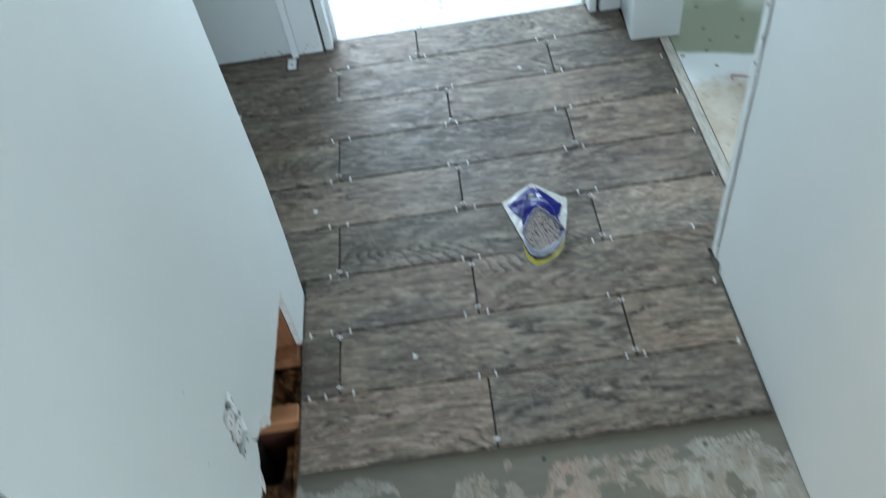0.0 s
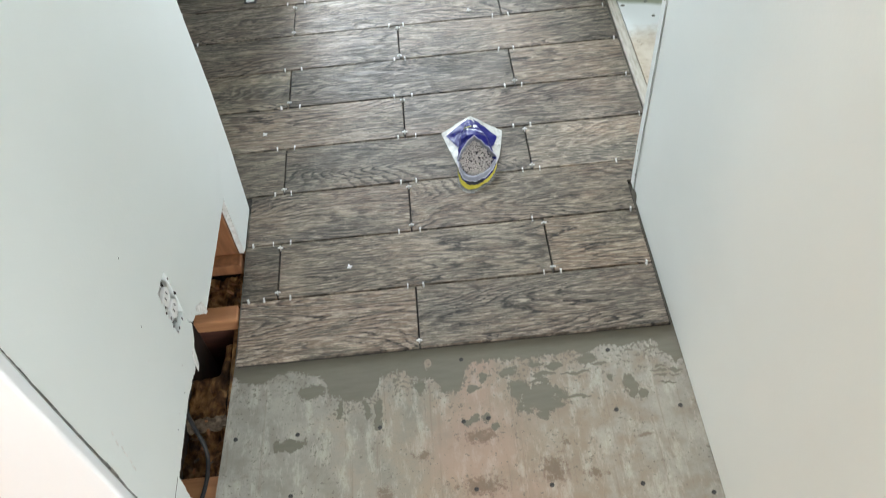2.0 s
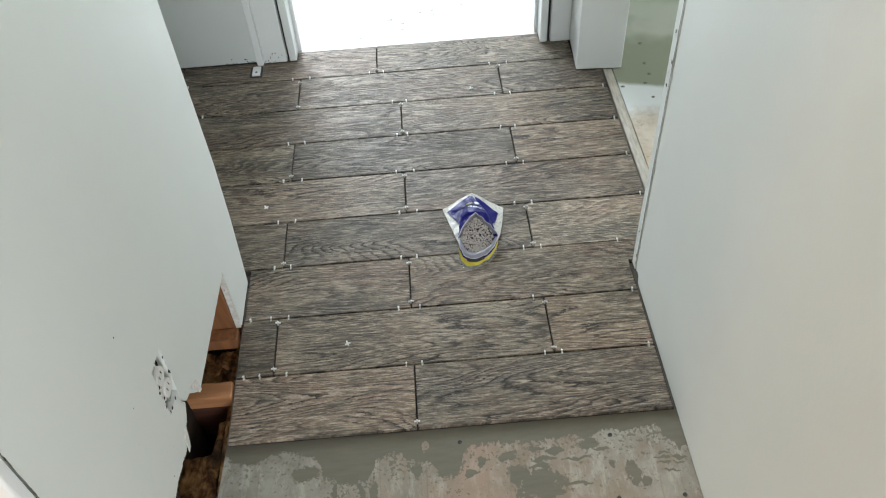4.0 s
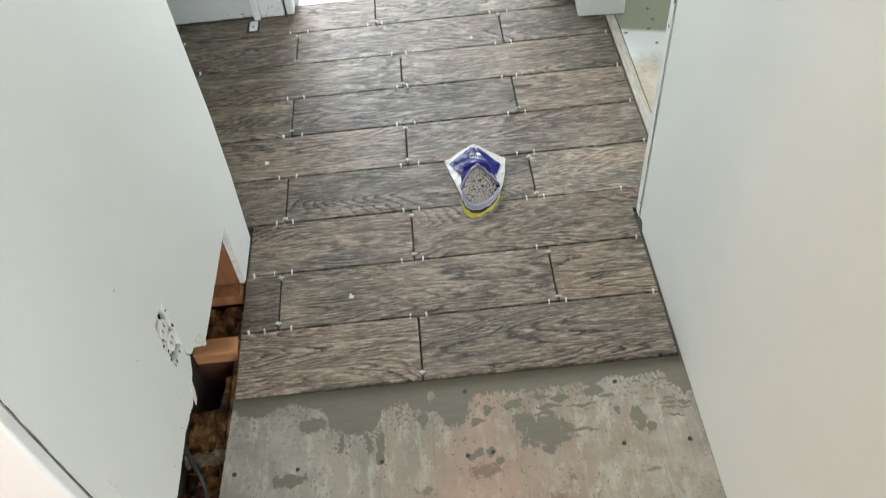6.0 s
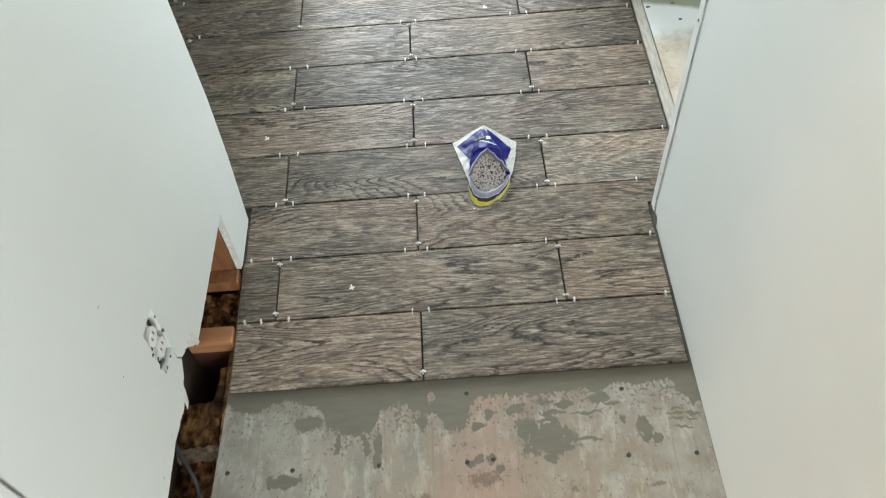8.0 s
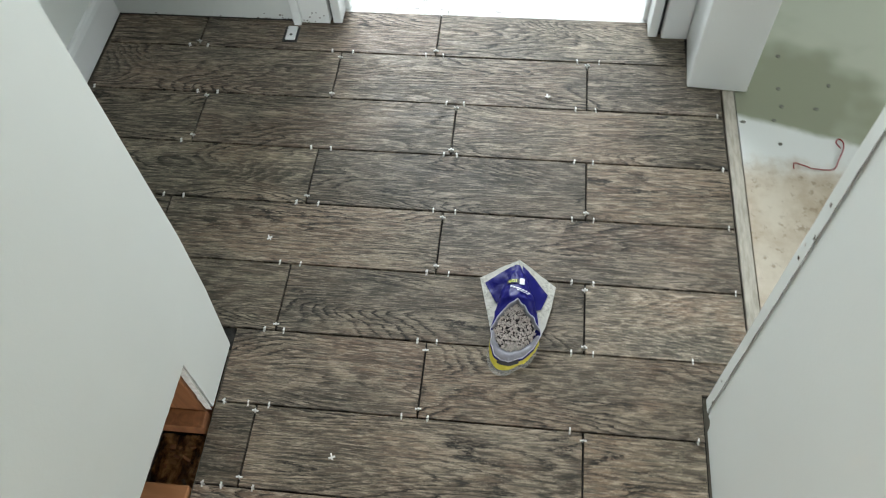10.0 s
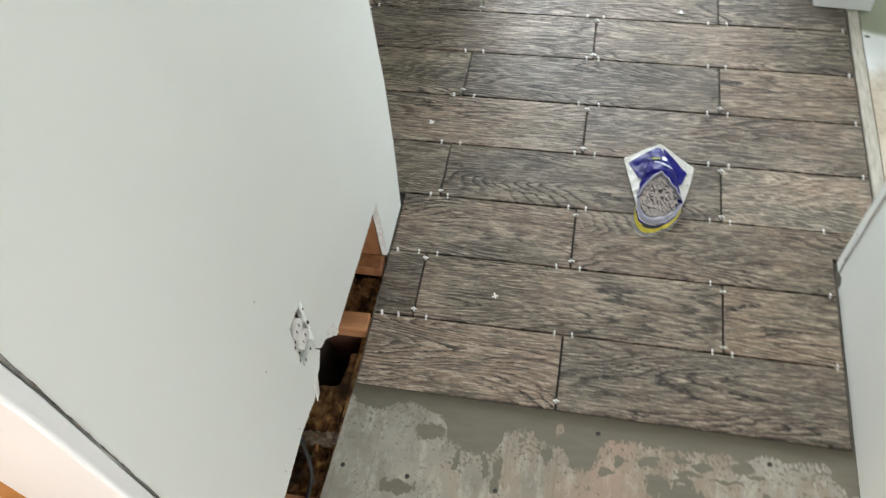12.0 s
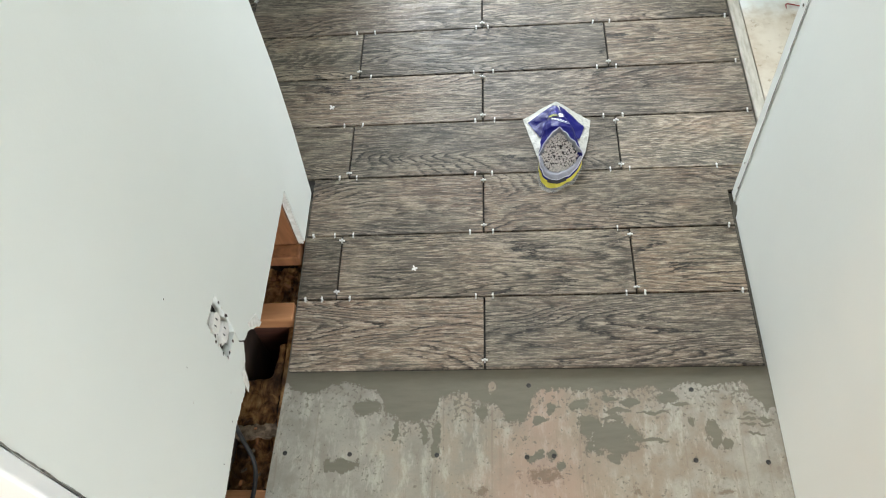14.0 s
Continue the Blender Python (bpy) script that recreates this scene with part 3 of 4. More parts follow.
part("insulation", matted(-0.0995, -0.0195, -0.10, 0.1115, void, 2, 0.010), BATT, wl, "dusty dark brown insulation batt", True)
part("insulation", matted(-0.0995, -0.007, -0.2240, -0.1045, lambda u, v: -0.055 + 0.018 * u, 3, 0.016), BATT, wl, "dusty dark brown insulation batt", True)
ledge = ragged((-0.098, -0.104), (-0.010, -0.098), 16, 0.003, wl_rng) + ragged((-0.010, -0.122), (-0.098, -0.126), 16, 0.004, wl_rng)
part("ledge", slab(ledge, "z", -0.046, -0.026), LEDGE, wl, "dusty grey brown broken ledge")
for k in range(26):
    w, d = rng.uniform(0.003, 0.009), rng.uniform(0.002, 0.004)
    bm = box(-w, -d, -0.001, w, d, 0.001)
    bm.transform(pose(rng.uniform(-0.08, -0.012), rng.choice((rng.uniform(-0.22, -0.10), rng.uniform(0.16, 0.25))), rng.uniform(-0.045, -0.02), rng.uniform(-40, 40), rng.uniform(-40, 40), rng.uniform(0, 180)))
    part("debris", bm, rng.choice((LEDGE, STUD, BATT)), wl)

nick_rng = random.Random(31)
for k in range(18):
    f = nick_rng.random()
    a, b = nick_rng.choice((((-0.119, 0.3155), (-0.1085, 0.419)), ((-0.119, 0.3155), (-0.0685, 0.3085)), ((-0.0685, 0.3085), (-0.0565, 0.412)), ((-0.119, 0.3155), (-0.114, 0.36))))
    y, z = a[0] + (b[0] - a[0]) * f + nick_rng.uniform(-0.003, 0.003), a[1] + (b[1] - a[1]) * f + nick_rng.uniform(-0.003, 0.003)
    ring = [(y + nick_rng.uniform(0.0012, 0.0035) * math.cos(q), z + nick_rng.uniform(0.0015, 0.005) * math.sin(q)) for q in (0, 1.1, 2.3, 3.6, 5.0)]
    part("nick", slab(ring, "x", 0.0003, 0.0009), nick_rng.choice((BLACK, BLACK, DARKWOOD, GYPSUM)), wl)
for k in range(14):
    y, z = (nick_rng.uniform(-0.34, -0.01), nick_rng.uniform(0.245, 0.29)) if k < 8 else (nick_rng.uniform(0.26, 0.33), nick_rng.uniform(0.15, 0.21)) if k < 11 else (nick_rng.uniform(-0.38, -0.12), nick_rng.uniform(0.3, 0.62))
    a, w, h = nick_rng.uniform(0, 3.14), nick_rng.uniform(0.0008, 0.0022), nick_rng.uniform(0.0006, 0.0012)
    ring = [(y + w * math.cos(q), z + h * math.sin(q + a)) for q in (0, 1.2, 2.5, 3.9, 5.2)]
    part("nick", slab(ring, "x", 0.0002, 0.0007), nick_rng.choice((BLACK, DARKWOOD, GYPSUM)), wl)
for k in range(9):
    f = k / 8
    y, z = -0.376 - 0.011 * f + nick_rng.uniform(-0.003, 0.003), 0.483 - 0.085 * f + nick_rng.uniform(-0.004, 0.004)
    part("scrape", slab([(y, z), (y + 0.0018, z - 0.001), (y + 0.0005, z - 0.009), (y - 0.0012, z - 0.008)], "x", 0.0002, 0.0009), GYPSUM, wl)
crack = ragged((-0.336, 0.2345), (-0.4245, 0.2305), 22, 0.0009, wl_rng) + ragged((-0.4245, 0.2292), (-0.336, 0.2330), 22, 0.0007, wl_rng)
part("crack", slab(crack, "x", 0.0002, 0.0006), CREASE_DARK, wl, "hairline crack above a loose drywall piece")

cable = mesh_object("electric_cable", tube(spline([(-0.455, -0.10, 0.18), (-0.446, -0.145, 0.06), (-0.432, -0.18, -0.012), (-0.428, -0.23, -0.022), (-0.436, -0.285, -0.02), (-0.45, -0.345, -0.015)], 8), 0.0042, 10), BLACK, True)
tagged(cable, "black electric cable hanging inside the open wall", "cable")

# duplex outlet without its cover plate, in its hole
outlet = thing("wall_outlet", (LX - 0.002, -0.0878, 0.3637), "white duplex wall outlet without cover plate", "outlet")
outlet.rotation_euler = (radians(6), 0, 0)
part("box", box(-0.016, -0.030, -0.056, -0.0125, 0.030, 0.056), BLACK, outlet, "dark recess of the outlet box")
part("yoke", box(-0.006, -0.010, -0.0505, -0.004, 0.010, 0.0505, 0.0005), make_plain("zinc_strap", (0.35, 0.34, 0.32), (0.55, 0.54, 0.52), 90, 0.4, 0.1, 0.8), outlet, "metal mounting strap")
for s in (1, -1):
    bm = bmesh.new()
    bmesh.ops.create_cone(bm, cap_ends=True, segments=28, radius1=0.0175, radius2=0.0165, depth=0.012)
    for v in bm.verts:
        v.co.x = max(-0.0145, min(0.0145, v.co.x))
    bm.transform(Matrix.Translation((-0.0045, 0, s * 0.0195)) @ pose(0, 0, 0, 0, 90, 0))
    face = part("receptacle", bm, SPACER, outlet)
    for dy in (-0.0055, 0.0055):
        part("slot", box(0.0010, dy - 0.001, s * 0.0195 - 0.001, 0.0020, dy + 0.001, s * 0.0195 + 0.007), BLACK, face)
part("body", box(-0.030, -0.0165, -0.040, -0.0045, 0.0165, 0.040, 0.003), SPACER, outlet)

# near end of the left wall: door casing to the left room
casing = thing("door_jamb_left", (0, 0, 0), "cream painted wooden door jamb beside the drywall", "door frame", kind="structure")


def leaning(x0, x1, edge, width, r):
    """An upright board with rounded arrises that follows the lean of the drywall's cut."""
    section = [(x0, edge), (x1 - r * 0.3, edge), (x1, edge - r * 0.3)]
    section += [(x1 - r + r * math.cos(a), edge - width + r - r * math.sin(a)) for a in (0, 0.4, 0.8, 1.2, 1.571)]
    section += [(x0, edge - width)]
    bm = bmesh.new()
    rows = [[bm.verts.new((x, y + lean * (1.0 if y > edge - 0.4 * width else 0.75), z)) for x, y in section] for z, lean in ((-0.01, 0), (0.30, 0), (0.87, 0.019), (2.08, 0.019))]
    n = len(section)
    for a, b in zip(rows, rows[1:]):
        for k in range(n):
            bm.faces.new((a[k], a[(k + 1) % n], b[(k + 1) % n], b[k]))
    bm.faces.new(rows[0][::-1])
    bm.faces.new(rows[-1])
    return bm


part("jamb", leaning(-0.530, -0.3868, -0.4262, 0.0160, 0.005), CASING, casing)
part("head", box(-0.506, -1.30, 2.0805, -0.3865, -0.41, 2.14, 0.003), CASING, casing)
header = thing("wall_left_header", (0, 0, 0), "white painted wall above the door", "wall", kind="structure")
part("drywall", box(-0.506, -1.30, 2.141, LX, -0.43, TOP), WALL, header)
part("rear_wall", box(-0.506, -1.70, -0.01, LX, -1.301, TOP), WALL, header)

# ---- structure: right wall and the stub beyond the opening ----
wr = thing("wall_right", (0, 0, 0), "smooth white painted drywall with a rough corner", "wall", kind="structure")
rr = random.Random(8)
rw_edge = [(-1.70, BED + 0.006), (-0.2, BED + 0.0055), (0.02, BED + 0.006), (0.336, BED + 0.006), (0.338, 0.004), (0.341, 0.012), (0.350, 0.016), (0.360, 0.009)]
rw_edge += [(0.366 + 0.016 * z / 0.8 + rr.uniform(-0.0007, 0.0007), z) for z in [0.03 + 0.04 * k for k in range(30)]] + [(0.382, TOP), (-1.70, TOP)]
part("drywall", slab(rw_edge, "x", RX, RX + 0.0127), WALL, wr)
bead = [(RX - 0.0014, 0.3675), (RX - 0.0018, 0.392), (RX + 0.002, 0.3975), (RX + 0.0135, 0.400), (RX + 0.0135, 0.3675)]
bm = bmesh.new()
cols = []
for k in range(40):
    z = 0.006 + (TOP - 0.012) * (k / 39) ** 1.5
    lean = 0.016 * min(z, 0.8) / 0.8
    cols.append([bm.verts.new((x + rr.uniform(-0.0004, 0.0004), y + lean + rr.uniform(-0.0008, 0.0008), z)) for x, y in bead])
for a, b in zip(cols, cols[1:]):
    for s in range(len(bead)):
        bm.faces.new((a[s], a[(s + 1) % 5], b[(s + 1) % 5], b[s]))
part("corner_bead", bm, WALL, wr, "rough white painted corner bead")
rows = []
for k in range(60):
    z = 0.02 + 1.3 * k / 59
    y = 0.3672 + 0.016 * min(z, 0.8) / 0.8 + rr.uniform(-0.0006, 0.0006)
    w = rr.uniform(0.0004, 0.0020)
    rows.append([Vector((RX - 0.0021, y - w, z)), Vector((RX - 0.0021, y + w, z))])
bm = bmesh.new()
for a, b in zip(rows, rows[1:]):
    bm.faces.new([bm.verts.new(q) for q in (a[0], a[1], b[1], b[0])])
part("crease", bm, CREASE, wr, "cracked grey line along the corner bead")
for k in range(7):
    z = 0.03 + 0.75 * rr.random()
    y = 0.372 + 0.016 * z / 0.8 + rr.uniform(-0.006, 0.02)
    ring = [(y + rr.uniform(0.0008, 0.003) * math.cos(q), z + rr.uniform(0.001, 0.006) * math.sin(q)) for q in (0, 1.2, 2.5, 3.8, 5.1)]
    part("paint_chip", slab(ring, "x", RX - 0.0030, RX - 0.0022), rr.choice((CREASE, GYPSUM, GYPSUM)), wr)
part("framing", box(RX + 0.0135, -1.70, -0.02, RX + 0.110, 0.385, TOP), WALL, wr)
part("end_face", box(RX + 0.0137, 0.3855, 0.0, RX + 0.123, 0.3975, TOP), WALL, wr)
# dark strips that stand for the shade in the gaps at the wall's foot
part("foot_gap", box(RX + 0.0015, -1.70, BED + 0.0003, RX + 0.0125, 0.335, BED + 0.0052), DARKWOOD, wr)
part("gap_shade", box(RX + 0.0128, 0.30, -0.012, RX + 0.0133, 0.384, 0.06), DARKWOOD, wr)

stub = thing("wall_stub", (0, 0, 0), "white painted wall end between doorway and side room", "wall", kind="structure")
bm = slab([(0.540, 1.182), (0.677, 1.173), (0.684, 2.6), (0.549, 2.6), (0.549, 1.34)], "z", 0.004, TOP)
bmesh.ops.bevel(bm, geom=[e for e in bm.edges if abs(e.verts[0].co.z - e.verts[1].co.z) > 1 and e.verts[0].co.y < 1.2], offset=0.004, segments=2, affect="EDGES", profile=0.5)
part("drywall", bm, TRIM, stub)
part("header", box(0.547, 0.40, 2.08, 0.66, 1.178, TOP), WALL, stub)

# ---- structure: far wall with the doorway ----
wf = thing("wall_far", (0, 0, 0), "dull white painted far wall chipped along its foot", "wall", kind="structure")
part("drywall", box(-1.05, 1.354, 0.006, -0.437, 1.48, TOP), WALL_FAR, wf)
# black strip for the shade under the far wall
part("foot_gap", box(-1.05, 1.356, -0.002, -0.437, 1.47, 0.0055), BLACK, wf)
chip_rng = random.Random(17)


def chip_on(parent, axis, at, u, z, w, h, material):
    """A small ragged fleck on an upright face."""
    n = 7
    ring = [(u + w * chip_rng.uniform(0.5, 1.1) * math.cos(6.283 * k / n), z + h * chip_rng.uniform(0.5, 1.1) * math.sin(6.283 * k / n)) for k in range(n)]
    part("paint_chip", slab(ring, axis, at, at + 0.0008), material, parent)


for k in range(16):
    chip_on(wf, "y", 1.3532, chip_rng.choice((chip_rng.uniform(-0.53, -0.455), chip_rng.uniform(-0.9, -0.46))), 0.006 + 0.022 * chip_rng.random() ** 2, chip_rng.uniform(0.0015, 0.004), chip_rng.uniform(0.001, 0.003), DARKWOOD)
part("over_door", box(-0.437, 1.40, 2.06, 0.547, 1.48, TOP), WALL_FAR, wf)
frame_far = thing("door_frame", (0, 0, 0), "white painted doorway casing with chipped paint", "door frame", kind="structure")
part("back_band", box(-0.446, 1.333, 0.004, -0.426, 1.3535, 2.10, 0.004, 2), TRIM, frame_far)
part("casing", box(-0.4255, 1.345, 0.004, -0.352, 1.40, 2.08, 0.002), TRIM, frame_far)
# the two black gap strips stand for shade between casing and jamb
part("gap", box(-0.3515, 1.366, 0.001, -0.3455, 1.40, 2.05), BLACK, frame_far)
part("jamb", box(-0.345, 1.350, 0.002, -0.322, 1.47, 2.05, 0.002), TRIM, frame_far)
part("stop", box(-0.3218, 1.405, 0.002, -0.310, 1.44, 2.05, 0.001), TRIM, frame_far)
part("jamb", box(0.454, 1.345, 0.002, 0.476, 1.47, 2.05, 0.002), TRIM, frame_far)
part("stop", box(0.443, 1.405, 0.002, 0.4538, 1.44, 2.05, 0.001), TRIM, frame_far)
part("gap", box(0.4765, 1.360, 0.001, 0.485, 1.40, 2.05), BLACK, frame_far)
part("casing", box(0.4855, 1.340, 0.004, 0.5478, 1.40, 2.08, 0.002), TRIM, frame_far)
part("head", box(-0.345, 1.350, 2.051, 0.476, 1.47, 2.08, 0.002), TRIM, frame_far)
for k in range(12):
    chip_on(frame_far, "y", 1.3442, chip_rng.uniform(-0.42, -0.36), 0.006 + 0.05 * chip_rng.random() ** 2, chip_rng.uniform(0.001, 0.003), chip_rng.uniform(0.001, 0.003), DARKWOOD)
shim = thing("wood_shim", (-0.448, 1.318, 0.0), "small white painted wood end with a nail hole", "shim")
part("tongue", box(-0.0125, -0.034, -0.010, 0.0130, 0.0145, 0.005, 0.002), TRIM, shim)
part("notch", box(-0.0190, -0.0405, -0.010, 0.0195, 0.0140, 0.0012), BLACK, shim, "dark notch cut in the tile")
bm = bmesh.new()
bmesh.ops.create_cone(bm, cap_ends=True, segments=10, radius1=0.004, radius2=0.004, depth=0.001)
bm.transform(Matrix.Translation((0.001, -0.018, 0.0046)))
part("nail_head", bm, SCREW, shim)

wn = thing("wall_nook", (0, 0, 0), "white painted nook wall with a plain baseboard", "wall", kind="structure")
part("drywall", box(-1.05, 0.33, -0.01, -0.938, 1.3535, TOP), WALL, wn)
part("drywall", box(-0.937, 0.33, -0.01, -0.507, 0.42, TOP), WALL, wn)
bb = thing("baseboard", (0, 0, 0), "white painted baseboard with a rounded top", "baseboard", kind="structure")
part("board", slab([(-0.9375, 0.004), (-0.924, 0.004), (-0.924, 0.085), (-0.927, 0.096), (-0.931, 0.102), (-0.9375, 0.104)], "y", 0.421, 1.3530), TRIM, bb)

# ---- structure: outer shell, never in view ----
shell = thing("outer_walls", (0, 0, 0), "plain white outer walls closing the rooms", "wall", kind="structure")


def pierced(x0, y0, x1, y1, axis, lo, hi, z0, z1):
    """A wall with a window opening from lo to hi along the axis."""
    bm = bmesh.new()
    if axis == "x":
        spans = ((x0, y0, lo, y1, 0, TOP), (hi, y0, x1, y1, 0, TOP), (lo, y0, hi, y1, 0, z0), (lo, y0, hi, y1, z1, TOP))
    else:
        spans = ((x0, y0, x1, lo, 0, TOP), (x0, hi, x1, y1, 0, TOP), (x0, lo, x1, hi, 0, z0), (x0, lo, x1, hi, z1, TOP))
    for a, b, c, d, e, f in spans:
        box(a, b, e - 0.04, c, d, f, bm=bm)
    return bm


part("wall_with_window", pierced(-3, 3.5, 3, 3.65, "x", -1.23, 0.33, 0.65, 2.35), WALL, shell)
# rear wall; its window opening is added behind the fill lamp
part("wall_with_window", pierced(-3, -4.45, 3, -4.3, "x", -0.05, 2.25, 0.65, 2.35), WALL, shell)
part("wall_with_window", pierced(2.9, -4.3, 3.05, 3.5, "y", 0.25, 1.55, 0.75, 2.25), WALL, shell)
part("wall", box(-3.15, -4.3, -0.05, -3.0, 3.5, TOP), WALL, shell)
part("partition", box(0.66, -0.5, -0.05, 2.9, -0.42, TOP), WALL, shell)
part("partition", box(0.69, 2.6, -0.05, 2.9, 2.7, TOP), WALL, shell)
part("partition", box(-3.0, 0.33, -0.05, -1.051, 0.42, TOP), WALL, shell)
part("partition", box(-3.0, -1.70, -0.05, -0.507, -1.62, TOP), WALL, shell)
part("partition", box(RX + 0.111, -1.70, -0.05, 2.9, -1.62, TOP), WALL, shell)
part("partition", box(-3.0, 1.40, -0.05, -1.051, 1.48, TOP), WALL, shell)
tagged(mesh_object("ceiling", box(-3.15, -4.45, TOP + 0.001, 3.05, 3.65, TOP + 0.12), CEIL), "plain white ceiling", "ceiling", kind="structure")
tagged(mesh_object("ground", box(-40, -40, -0.60, 40, 40, -0.45), DARKWOOD), "dark ground under the house", "ground", kind="structure")

# ---- loose things ----


def spacer_mesh():
    bm = bmesh.new()
    box(-0.0060, -0.0014, 0.0004, 0.0060, 0.0014, 0.0032, bm=bm)
    box(-0.0014, -0.0014, -0.006, 0.0014, 0.0014, 0.0066, bm=bm)
    bmesh.ops.recalc_face_normals(bm, faces=bm.faces)
    me = bpy.data.meshes.new("tile_spacer")
    bm.to_mesh(me)
    bm.free()
    me.materials.append(SPACER)
    return me


SPACER_MESH = spacer_mesh()
sp_rng = random.Random(21)


def spacer(x, y, turn, flat=False):
    ob = new("tile_spacer", SPACER_MESH)
    lean = sp_rng.uniform(-14, 14)
    ob.matrix_world = pose(x, y, 0.0018, 90, 0, turn) if flat else pose(x, y, 0, lean, sp_rng.uniform(-6, 6), turn + sp_rng.uniform(-9, 9))
    return tagged(ob, "loose white plastic tile spacer lying on the tile" if flat else "white plastic tile spacer standing in the joint", "tile spacer", "tile spacers")


def row_joints(k):
    """Where the upright joints of row k (from 1) lie along the row."""
    if k == 9:
        return (-0.681, -0.0685, 0.544)
    return (-TL, 0.0, TL) if k % 2 else (-TL * 1.5, -TL / 2, TL / 2)


def row_span(k):
    left = -0.386 if k <= 2 else (-0.384 if k == 3 else -0.921)
    right = 0.5235 if k <= 3 else 0.617
    return left, (0.5435 if k == 9 else right)


bounds = {}
for k in range(1, 10):
    lo, hi = row_span(k)
    y0, y1 = (k - 1) * TP, k * TP
    bounds[k] = [lo] + [x for x in row_joints(k) if lo + 0.03 < x < hi - 0.02] + [hi]
    for x in bounds[k][1:-1]:
        for y, s in ((y0, 1), (y1, -1)):
            if y == 0:
                spacer(x, y + 0.014, 0)
                continue
            if k > 1 and sp_rng.random() < 0.92:
                spacer(x, y + s * sp_rng.uniform(0.012, 0.020), 0)
            for d in (-1, 1):
                if sp_rng.random() < 0.90:
                    spacer(x + d * sp_rng.uniform(0.014, 0.030), y, 90)
    if k < 9:
        if sp_rng.random() < 0.8:
            spacer(hi - 0.012, y1, 90)
        if k < 3 or sp_rng.random() < 0.5:
            spacer(lo + 0.016, y1, 90)
for x, y, turn in ((-0.146, 0.226, 20), (-0.366, 0.686, 35), (0.213, 1.132, 10)):
    spacer(x, y, turn, True)

# bag of spacers
BX, BY = 0.170, 0.530
bag = thing("spacer_bag", (BX, BY, 0), "opened blue and yellow plastic bag of tile spacers", "bag")


def lerp_keys(keys, v):
    for (a, p), (b, q) in zip(keys, keys[1:]):
        if v <= b:
            f = max(0.0, (v - a) / (b - a))
            return p + (q - p) * (f * f * (3 - 2 * f) * 0.5 + f * 0.5)
    return keys[-1][1]


# the bag's filled body lies along y, from the far tip to its open mouth
HALF = [(-0.02, 0.047), (0.02, 0.038), (0.05, 0.029), (0.085, 0.019), (0.124, 0.007)]
AXIS = [(-0.02, 0.027), (0.02, 0.027), (0.05, 0.023), (0.085, 0.016), (0.124, 0.008)]
RISE = [(-0.02, 0.027), (0.02, 0.028), (0.05, 0.024), (0.085, 0.016), (0.124, 0.006)]


def crumple(p, size):
    a = noise.fractal(Vector((p.x * 38, p.y * 38, p.z * 38)), 1.0, 2.0, 3)
    b = abs(noise.noise(Vector((p.x * 70 + 5, p.y * 34, p.z * 70))))
    return size * (a * 0.9 - b * 1.1)


# the open mouth: a teardrop, its point up on the hood, its lower lip near the floor
MOUTH = [(-180, -0.047, -0.038, 0.030), (-150, -0.043, -0.068, 0.022), (-120, -0.031, -0.088, 0.015), (-90, -0.011, -0.097, 0.012), (-60, 0.017, -0.087, 0.015), (-30, 0.039, -0.067, 0.022), (0, 0.051, -0.042, 0.030),
         (35, 0.035, -0.012, 0.040), (65, 0.016, 0.010, 0.048), (90, 0.001, 0.020, 0.052), (115, -0.015, 0.009, 0.048), (145, -0.032, -0.011, 0.040), (180, -0.047, -0.038, 0.030)]


def rim(th):
    d = (math.degrees(th) + 180) % 360 - 180
    p = Vector([lerp_keys([(row[0], row[k]) for row in MOUTH], d) for k in (1, 2, 3)])
    return p + Vector((1, 1, 0.6)) * 0.0016 * math.sin(5 * th + 0.6) * math.sin(9 * th)


def hull(th, f):
    """A point of the body: th round it, f from the tip (0) to the rim (1)."""
    y = 0.124 - 0.100 * min(f / 0.75, 1.0)
    c, sn = math.cos(th), math.sin(th)
    p = Vector((lerp_keys(HALF, y) * math.copysign(abs(c) ** 0.8, c), y, lerp_keys(AXIS, y) + lerp_keys(RISE, y) * sn))
    if f > 0.75:
        g = (f - 0.75) / 0.25
        p = p.lerp(rim(th), g)
    p += Vector((c, 0, sn)) * crumple(p, 0.0035) * min(1.0, 6 * f) * min(1.0, 8 * (1 - f) + 0.15)
    p.z = max(0.003, p.z)
    return p


def loft(rows, closed=True, bm=None):
    bm = bm or bmesh.new()
    made = [[bm.verts.new(p) for p in row] for row in rows]
    for a, b in zip(made, made[1:]):
        n = len(a)
        for k in range(n if closed else n - 1):
            bm.faces.new((a[k], a[(k + 1) % n], b[(k + 1) % n], b[k]))
    return bm


ROUND = [2 * math.pi * k / 72 for k in range(72)]
part("body", loft([[hull(th, f / 44) for th in ROUND] for f in range(45)]), BLUE, bag, "crumpled blue printed film", True)
HEART = Vector((-0.002, -0.030, 0.0))


def heap_height(y):
    return 0.016 + (y + 0.072) * 0.30


def heap_edge(th, s=1.0):
    """Where the heap of spacers meets the lining."""
    sn = math.sin(th)
    k = 0.88 + 0.07 * max(0.0, sn) - 0.20 * max(0.0, -sn)
    q = HEART.lerp(rim(th), k * s)
    q.z = heap_height(q.y)
    return q


inner = []
